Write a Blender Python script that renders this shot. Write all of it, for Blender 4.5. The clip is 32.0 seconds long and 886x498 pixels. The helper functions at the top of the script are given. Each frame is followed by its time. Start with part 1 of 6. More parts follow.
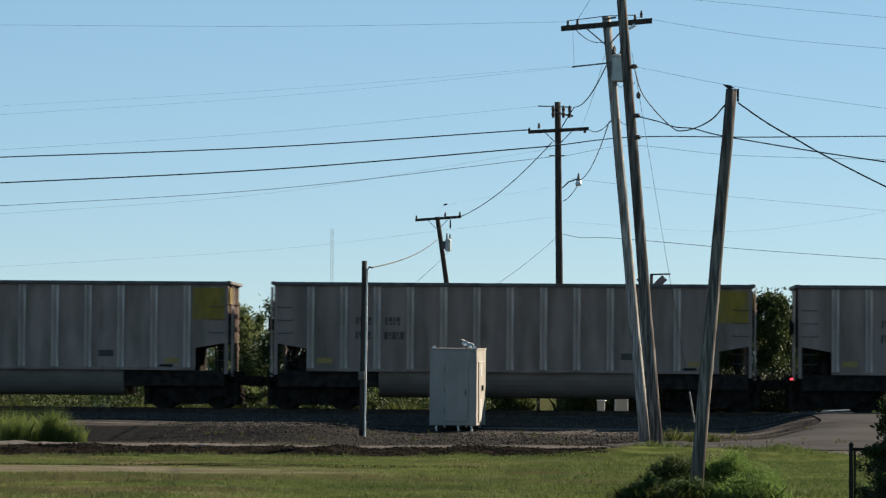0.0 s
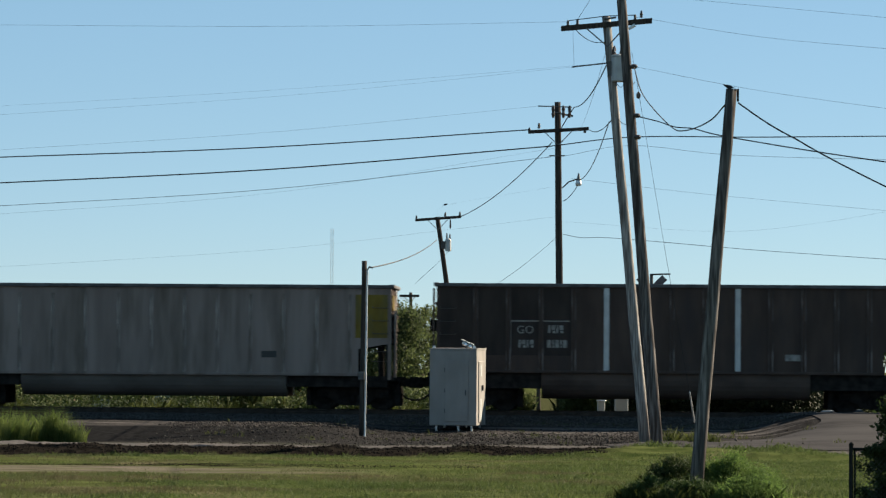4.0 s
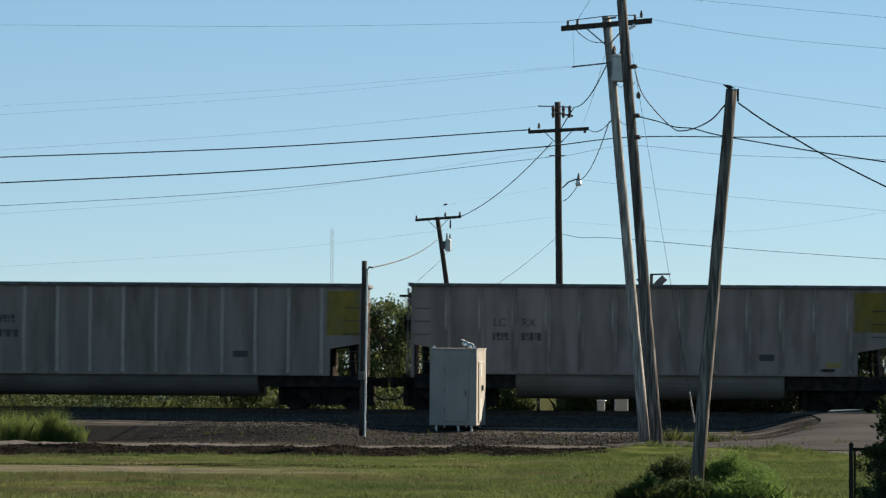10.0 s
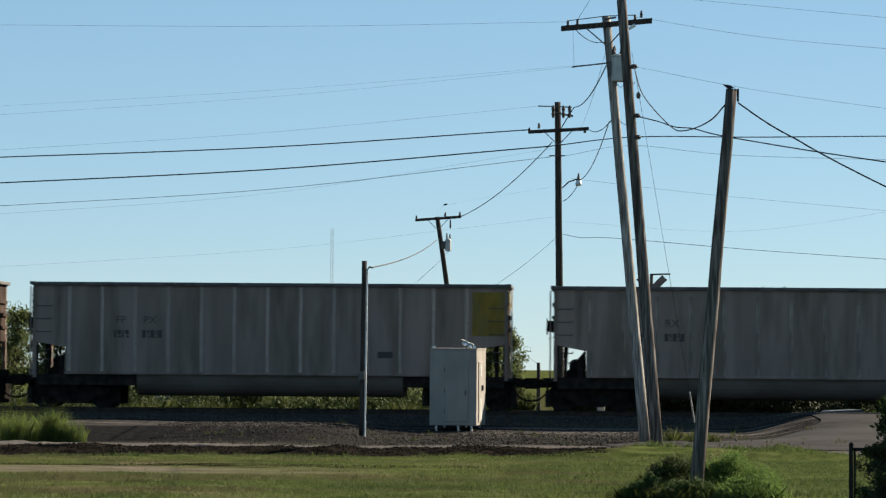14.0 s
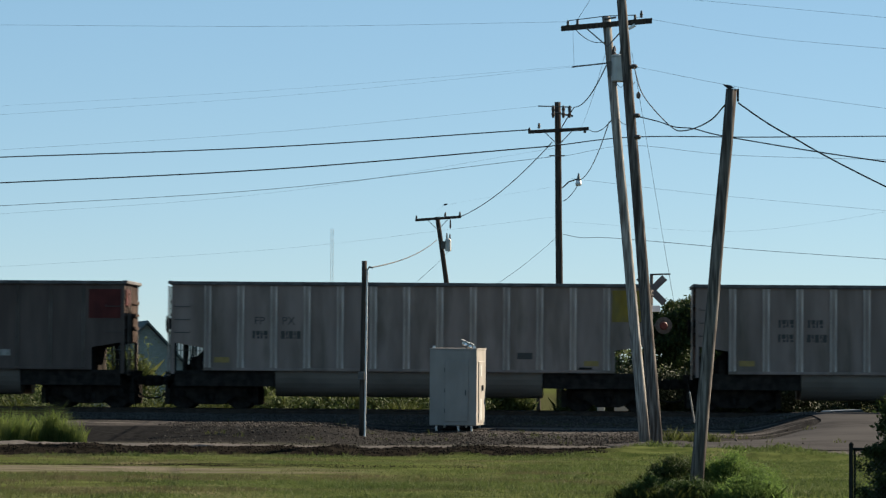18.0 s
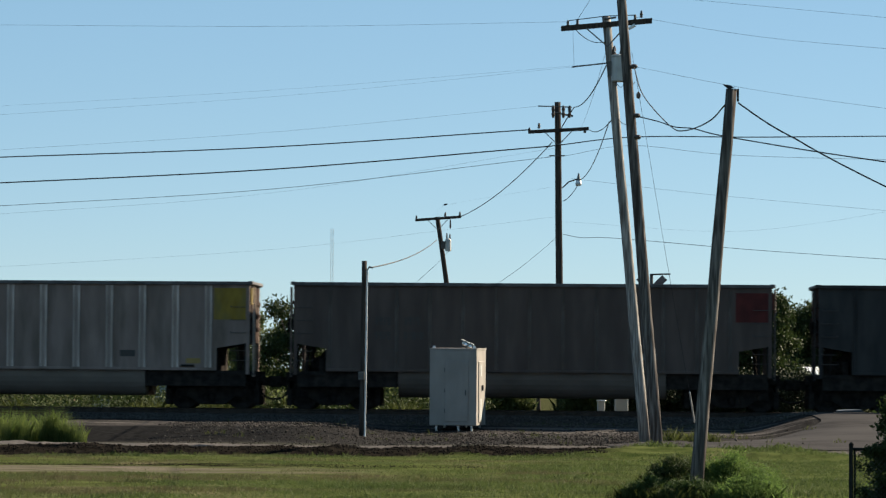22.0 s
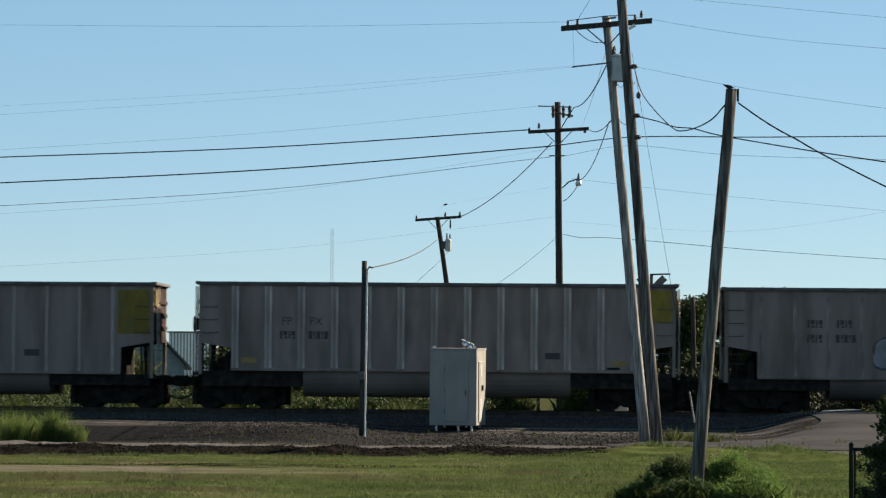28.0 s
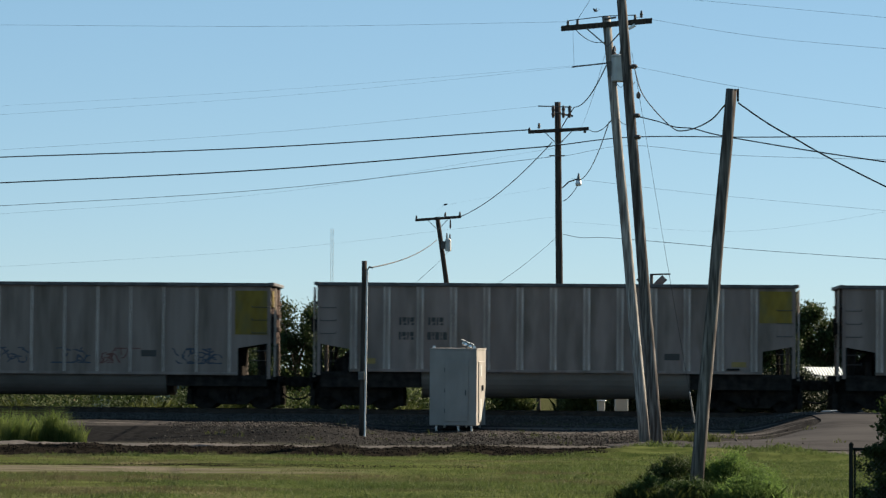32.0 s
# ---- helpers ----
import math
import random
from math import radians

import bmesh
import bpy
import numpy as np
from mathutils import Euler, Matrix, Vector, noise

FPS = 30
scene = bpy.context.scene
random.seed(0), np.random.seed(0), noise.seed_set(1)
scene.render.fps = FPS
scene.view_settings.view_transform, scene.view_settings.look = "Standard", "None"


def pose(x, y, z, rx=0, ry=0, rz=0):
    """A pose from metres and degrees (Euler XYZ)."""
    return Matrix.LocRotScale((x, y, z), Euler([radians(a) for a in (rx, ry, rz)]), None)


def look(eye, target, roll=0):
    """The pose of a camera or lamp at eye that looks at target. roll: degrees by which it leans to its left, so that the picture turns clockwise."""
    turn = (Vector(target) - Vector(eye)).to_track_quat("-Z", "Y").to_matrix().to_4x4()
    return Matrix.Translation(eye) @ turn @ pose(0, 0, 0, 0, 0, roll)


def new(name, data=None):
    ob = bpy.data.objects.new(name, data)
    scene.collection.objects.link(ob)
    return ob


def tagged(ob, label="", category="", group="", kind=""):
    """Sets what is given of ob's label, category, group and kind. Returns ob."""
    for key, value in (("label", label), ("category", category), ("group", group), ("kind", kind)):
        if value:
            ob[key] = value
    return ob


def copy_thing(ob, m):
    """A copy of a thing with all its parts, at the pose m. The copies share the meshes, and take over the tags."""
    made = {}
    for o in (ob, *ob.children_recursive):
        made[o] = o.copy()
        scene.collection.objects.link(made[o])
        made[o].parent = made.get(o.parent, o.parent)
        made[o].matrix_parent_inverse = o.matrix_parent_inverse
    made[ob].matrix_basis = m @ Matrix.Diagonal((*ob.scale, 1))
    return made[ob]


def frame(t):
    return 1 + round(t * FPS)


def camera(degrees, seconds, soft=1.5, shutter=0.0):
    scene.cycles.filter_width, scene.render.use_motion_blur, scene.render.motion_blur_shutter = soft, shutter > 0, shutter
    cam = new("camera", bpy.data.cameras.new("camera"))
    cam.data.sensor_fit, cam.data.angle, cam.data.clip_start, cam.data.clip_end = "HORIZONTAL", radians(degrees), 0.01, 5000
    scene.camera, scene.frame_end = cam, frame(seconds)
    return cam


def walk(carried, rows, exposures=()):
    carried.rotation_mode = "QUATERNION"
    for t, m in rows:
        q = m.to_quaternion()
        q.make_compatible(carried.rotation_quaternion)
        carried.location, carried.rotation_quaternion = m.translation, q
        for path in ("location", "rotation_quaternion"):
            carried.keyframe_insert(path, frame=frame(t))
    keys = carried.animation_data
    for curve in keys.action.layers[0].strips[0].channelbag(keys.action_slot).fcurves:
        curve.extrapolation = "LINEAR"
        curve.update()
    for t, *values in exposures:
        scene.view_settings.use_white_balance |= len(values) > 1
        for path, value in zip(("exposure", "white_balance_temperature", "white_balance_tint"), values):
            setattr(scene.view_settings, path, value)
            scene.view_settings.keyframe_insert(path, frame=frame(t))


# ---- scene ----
EYE = (0.0, 0.0, 2.1)
cam = camera(15.53, 32.0, soft=1.3, shutter=0.14)
VIEW = look(EYE, (0.0, 99.934, 5.732), roll=0.43)
walk(cam, [(0.0, VIEW), (32.0, VIEW)], exposures=[(0.0, 1.65, 7500, 10), (32.0, 1.65, 7500, 10)])

# ---- world and sun ----
SUN_ELEVATION, SUN_AZIMUTH = radians(30.5), radians(57)   # azimuth from +y towards +x
world = bpy.data.worlds.new("sky")
scene.world = world
world.use_nodes = True
wn = world.node_tree.nodes
wl = world.node_tree.links
sky = wn.new("ShaderNodeTexSky")
sky.sky_type = 'NISHITA'
sky.sun_disc = False
sky.sun_elevation, sky.sun_rotation = SUN_ELEVATION, SUN_AZIMUTH
sky.altitude, sky.air_density, sky.dust_density, sky.ozone_density = 0, 0.66, 0.0, 2.6
# the clear evening sky is evened out by thin high haze
haze = wn.new("ShaderNodeMix")
haze.data_type = 'RGBA'
haze.inputs[0].default_value = 0.55
haze.inputs[7].default_value = (1.5, 3.7, 6.0, 1)
wl.new(sky.outputs[0], haze.inputs[6])
wl.new(haze.outputs[2], wn["Background"].inputs[0])
wn["Background"].inputs[1].default_value = 0.0424
sun_data = bpy.data.lights.new("sun", 'SUN')
sun_data.energy, sun_data.angle, sun_data.color = 5.0, radians(0.5), (1.0, 0.93, 0.80)
sun = new("sun", sun_data)
toward = Vector((math.sin(SUN_AZIMUTH) * math.cos(SUN_ELEVATION), math.cos(SUN_AZIMUTH) * math.cos(SUN_ELEVATION), math.sin(SUN_ELEVATION)))
sun.matrix_world = look(toward * 200, (0, 0, 0))


# ---- materials ----
def surface(name, dark, light, rough=0.8, metal=0.0, scale=4.0, stretch=(1, 1, 1), detail=6, bump=0.2, bump_scale=40.0,
            spread=0.0, low=0.35, high=0.65, translucent=0.0, local=True, stain=None, stain_scale=1.0, stain_cut=0.6):
    """A two-tone noise material: grain, a second larger stain, bump, and a small change from object to object."""
    m = bpy.data.materials.new(name)
    m.use_nodes = True
    nt = m.node_tree
    N, L = nt.nodes, nt.links
    b = N["Principled BSDF"]
    if local:
        co = N.new("ShaderNodeTexCoord").outputs["Object"]
    else:
        co = N.new("ShaderNodeNewGeometry").outputs["Position"]
    mp = N.new("ShaderNodeMapping")
    mp.inputs["Scale"].default_value = stretch
    L.new(co, mp.inputs["Vector"])
    nz = N.new("ShaderNodeTexNoise")
    nz.inputs["Scale"].default_value, nz.inputs["Detail"].default_value = scale, detail
    L.new(mp.outputs[0], nz.inputs["Vector"])
    ramp = N.new("ShaderNodeValToRGB")
    ramp.color_ramp.elements[0].position, ramp.color_ramp.elements[1].position = low, high
    ramp.color_ramp.elements[0].color, ramp.color_ramp.elements[1].color = (*dark, 1), (*light, 1)
    L.new(nz.outputs[0], ramp.inputs[0])
    col = ramp.outputs[0]
    if stain:
        n2 = N.new("ShaderNodeTexNoise")
        n2.inputs["Scale"].default_value, n2.inputs["Detail"].default_value = stain_scale, 5
        L.new(mp.outputs[0], n2.inputs["Vector"])
        mr = N.new("ShaderNodeMapRange")
        mr.inputs[1].default_value, mr.inputs[2].default_value = stain_cut - 0.1, stain_cut + 0.1
        L.new(n2.outputs[0], mr.inputs[0])
        mx = N.new("ShaderNodeMix")
        mx.data_type = 'RGBA'
        mx.inputs[7].default_value = (*stain, 1)
        L.new(mr.outputs[0], mx.inputs[0])
        L.new(col, mx.inputs[6])
        col = mx.outputs[2]
    if spread:
        oi = N.new("ShaderNodeObjectInfo")
        hv = N.new("ShaderNodeHueSaturation")
        mr2 = N.new("ShaderNodeMapRange")
        mr2.inputs[3].default_value, mr2.inputs[4].default_value = 1 - spread, 1 + spread
        L.new(oi.outputs["Random"], mr2.inputs[0])
        L.new(mr2.outputs[0], hv.inputs["Value"])
        L.new(col, hv.inputs["Color"])
        col = hv.outputs[0]
    L.new(col, b.inputs["Base Color"])
    b.inputs["Roughness"].default_value, b.inputs["Metallic"].default_value = rough, metal
    b.inputs["Specular IOR Level"].default_value = 0.0 if rough > 0.7 else 0.15 if rough > 0.58 else 0.4
    if bump:
        nb = N.new("ShaderNodeTexNoise")
        nb.inputs["Scale"].default_value, nb.inputs["Detail"].default_value = bump_scale, 4
        L.new(mp.outputs[0], nb.inputs["Vector"])
        bp = N.new("ShaderNodeBump")
        bp.inputs["Strength"].default_value, bp.inputs["Distance"].default_value = bump, 0.02
        L.new(nb.outputs[0], bp.inputs["Height"])
        L.new(bp.outputs[0], b.inputs["Normal"])
    if translucent:
        tr = N.new("ShaderNodeBsdfTranslucent")
        L.new(col, tr.inputs["Color"])
        mix = N.new("ShaderNodeMixShader")
        mix.inputs[0].default_value = translucent
        L.new(b.outputs[0], mix.inputs[1])
        L.new(tr.outputs[0], mix.inputs[2])
        L.new(mix.outputs[0], N["Material Output"].inputs[0])
    return m


def leafy(name, dark, light, translucent=0.35, straw=None):
    """Leaves and blades: the tone changes from piece to piece."""
    m = bpy.data.materials.new(name)
    m.use_nodes = True
    N, L = m.node_tree.nodes, m.node_tree.links
    b = N["Principled BSDF"]
    geo = N.new("ShaderNodeNewGeometry")
    nz = N.new("ShaderNodeTexNoise")
    nz.inputs["Scale"].default_value = 0.35
    L.new(geo.outputs["Position"], nz.inputs["Vector"])
    add = N.new("ShaderNodeMath")
    add.operation = 'MULTIPLY_ADD'
    add.inputs[1].default_value, add.inputs[2].default_value = 0.55, -0.02
    L.new(geo.outputs["Random Per Island"], add.inputs[0])
    ad2 = N.new("ShaderNodeMath")
    ad2.operation = 'MULTIPLY_ADD'
    ad2.inputs[1].default_value = 0.9
    L.new(nz.outputs[0], ad2.inputs[0])
    L.new(add.outputs[0], ad2.inputs[2])
    ramp = N.new("ShaderNodeValToRGB")
    ramp.color_ramp.elements[0].position, ramp.color_ramp.elements[1].position = 0.35, 0.95
    ramp.color_ramp.elements[0].color, ramp.color_ramp.elements[1].color = (*dark, 1), (*light, 1)
    L.new(ad2.outputs[0], ramp.inputs[0])
    col = ramp.outputs[0]
    if straw:       # dried patches, longer across the plan than deep
        mp = N.new("ShaderNodeMapping")
        mp.inputs["Scale"].default_value = (0.22, 0.34, 1)
        L.new(geo.outputs["Position"], mp.inputs["Vector"])
        n3 = N.new("ShaderNodeTexNoise")
        n3.inputs["Scale"].default_value, n3.inputs["Detail"].default_value = 1.0, 6
        L.new(mp.outputs[0], n3.inputs["Vector"])
        mr = N.new("ShaderNodeMapRange")
        mr.inputs[1].default_value, mr.inputs[2].default_value, mr.inputs[4].default_value = 0.48, 0.66, 0.75
        sx = N.new("ShaderNodeSeparateXYZ")
        L.new(geo.outputs["Position"], sx.inputs[0])
        west = N.new("ShaderNodeMath")      # drier towards the lane in the west
        west.operation = 'MULTIPLY_ADD'
        west.inputs[1].default_value = -0.012
        L.new(sx.outputs[0], west.inputs[0])
        L.new(n3.outputs[0], west.inputs[2])
        L.new(west.outputs[0], mr.inputs[0])
        mx = N.new("ShaderNodeMix")
        mx.data_type = 'RGBA'
        mx.inputs[7].default_value = (*straw, 1)
        L.new(mr.outputs[0], mx.inputs[0])
        L.new(col, mx.inputs[6])
        col = mx.outputs[2]
    L.new(col, b.inputs["Base Color"])
    b.inputs["Roughness"].default_value = 0.7
    b.inputs["Specular IOR Level"].default_value = 0.12
    tr = N.new("ShaderNodeBsdfTranslucent")
    L.new(col, tr.inputs["Color"])
    mix = N.new("ShaderNodeMixShader")
    mix.inputs[0].default_value = translucent
    L.new(b.outputs[0], mix.inputs[1])
    L.new(tr.outputs[0], mix.inputs[2])
    L.new(mix.outputs[0], N["Material Output"].inputs[0])
    return m


def plain(name, color, rough=0.7, metal=0.0, glow=0.0):
    return_color = (*color, 1)
    m = bpy.data.materials.new(name)
    m.use_nodes = True
    b = m.node_tree.nodes["Principled BSDF"]
    b.inputs["Base Color"].default_value, b.inputs["Roughness"].default_value, b.inputs["Metallic"].default_value = return_color, rough, metal
    b.inputs["Specular IOR Level"].default_value = 0.15 if rough > 0.5 else 0.5
    if glow:
        b.inputs["Emission Color"].default_value, b.inputs["Emission Strength"].default_value = return_color, glow
    return m


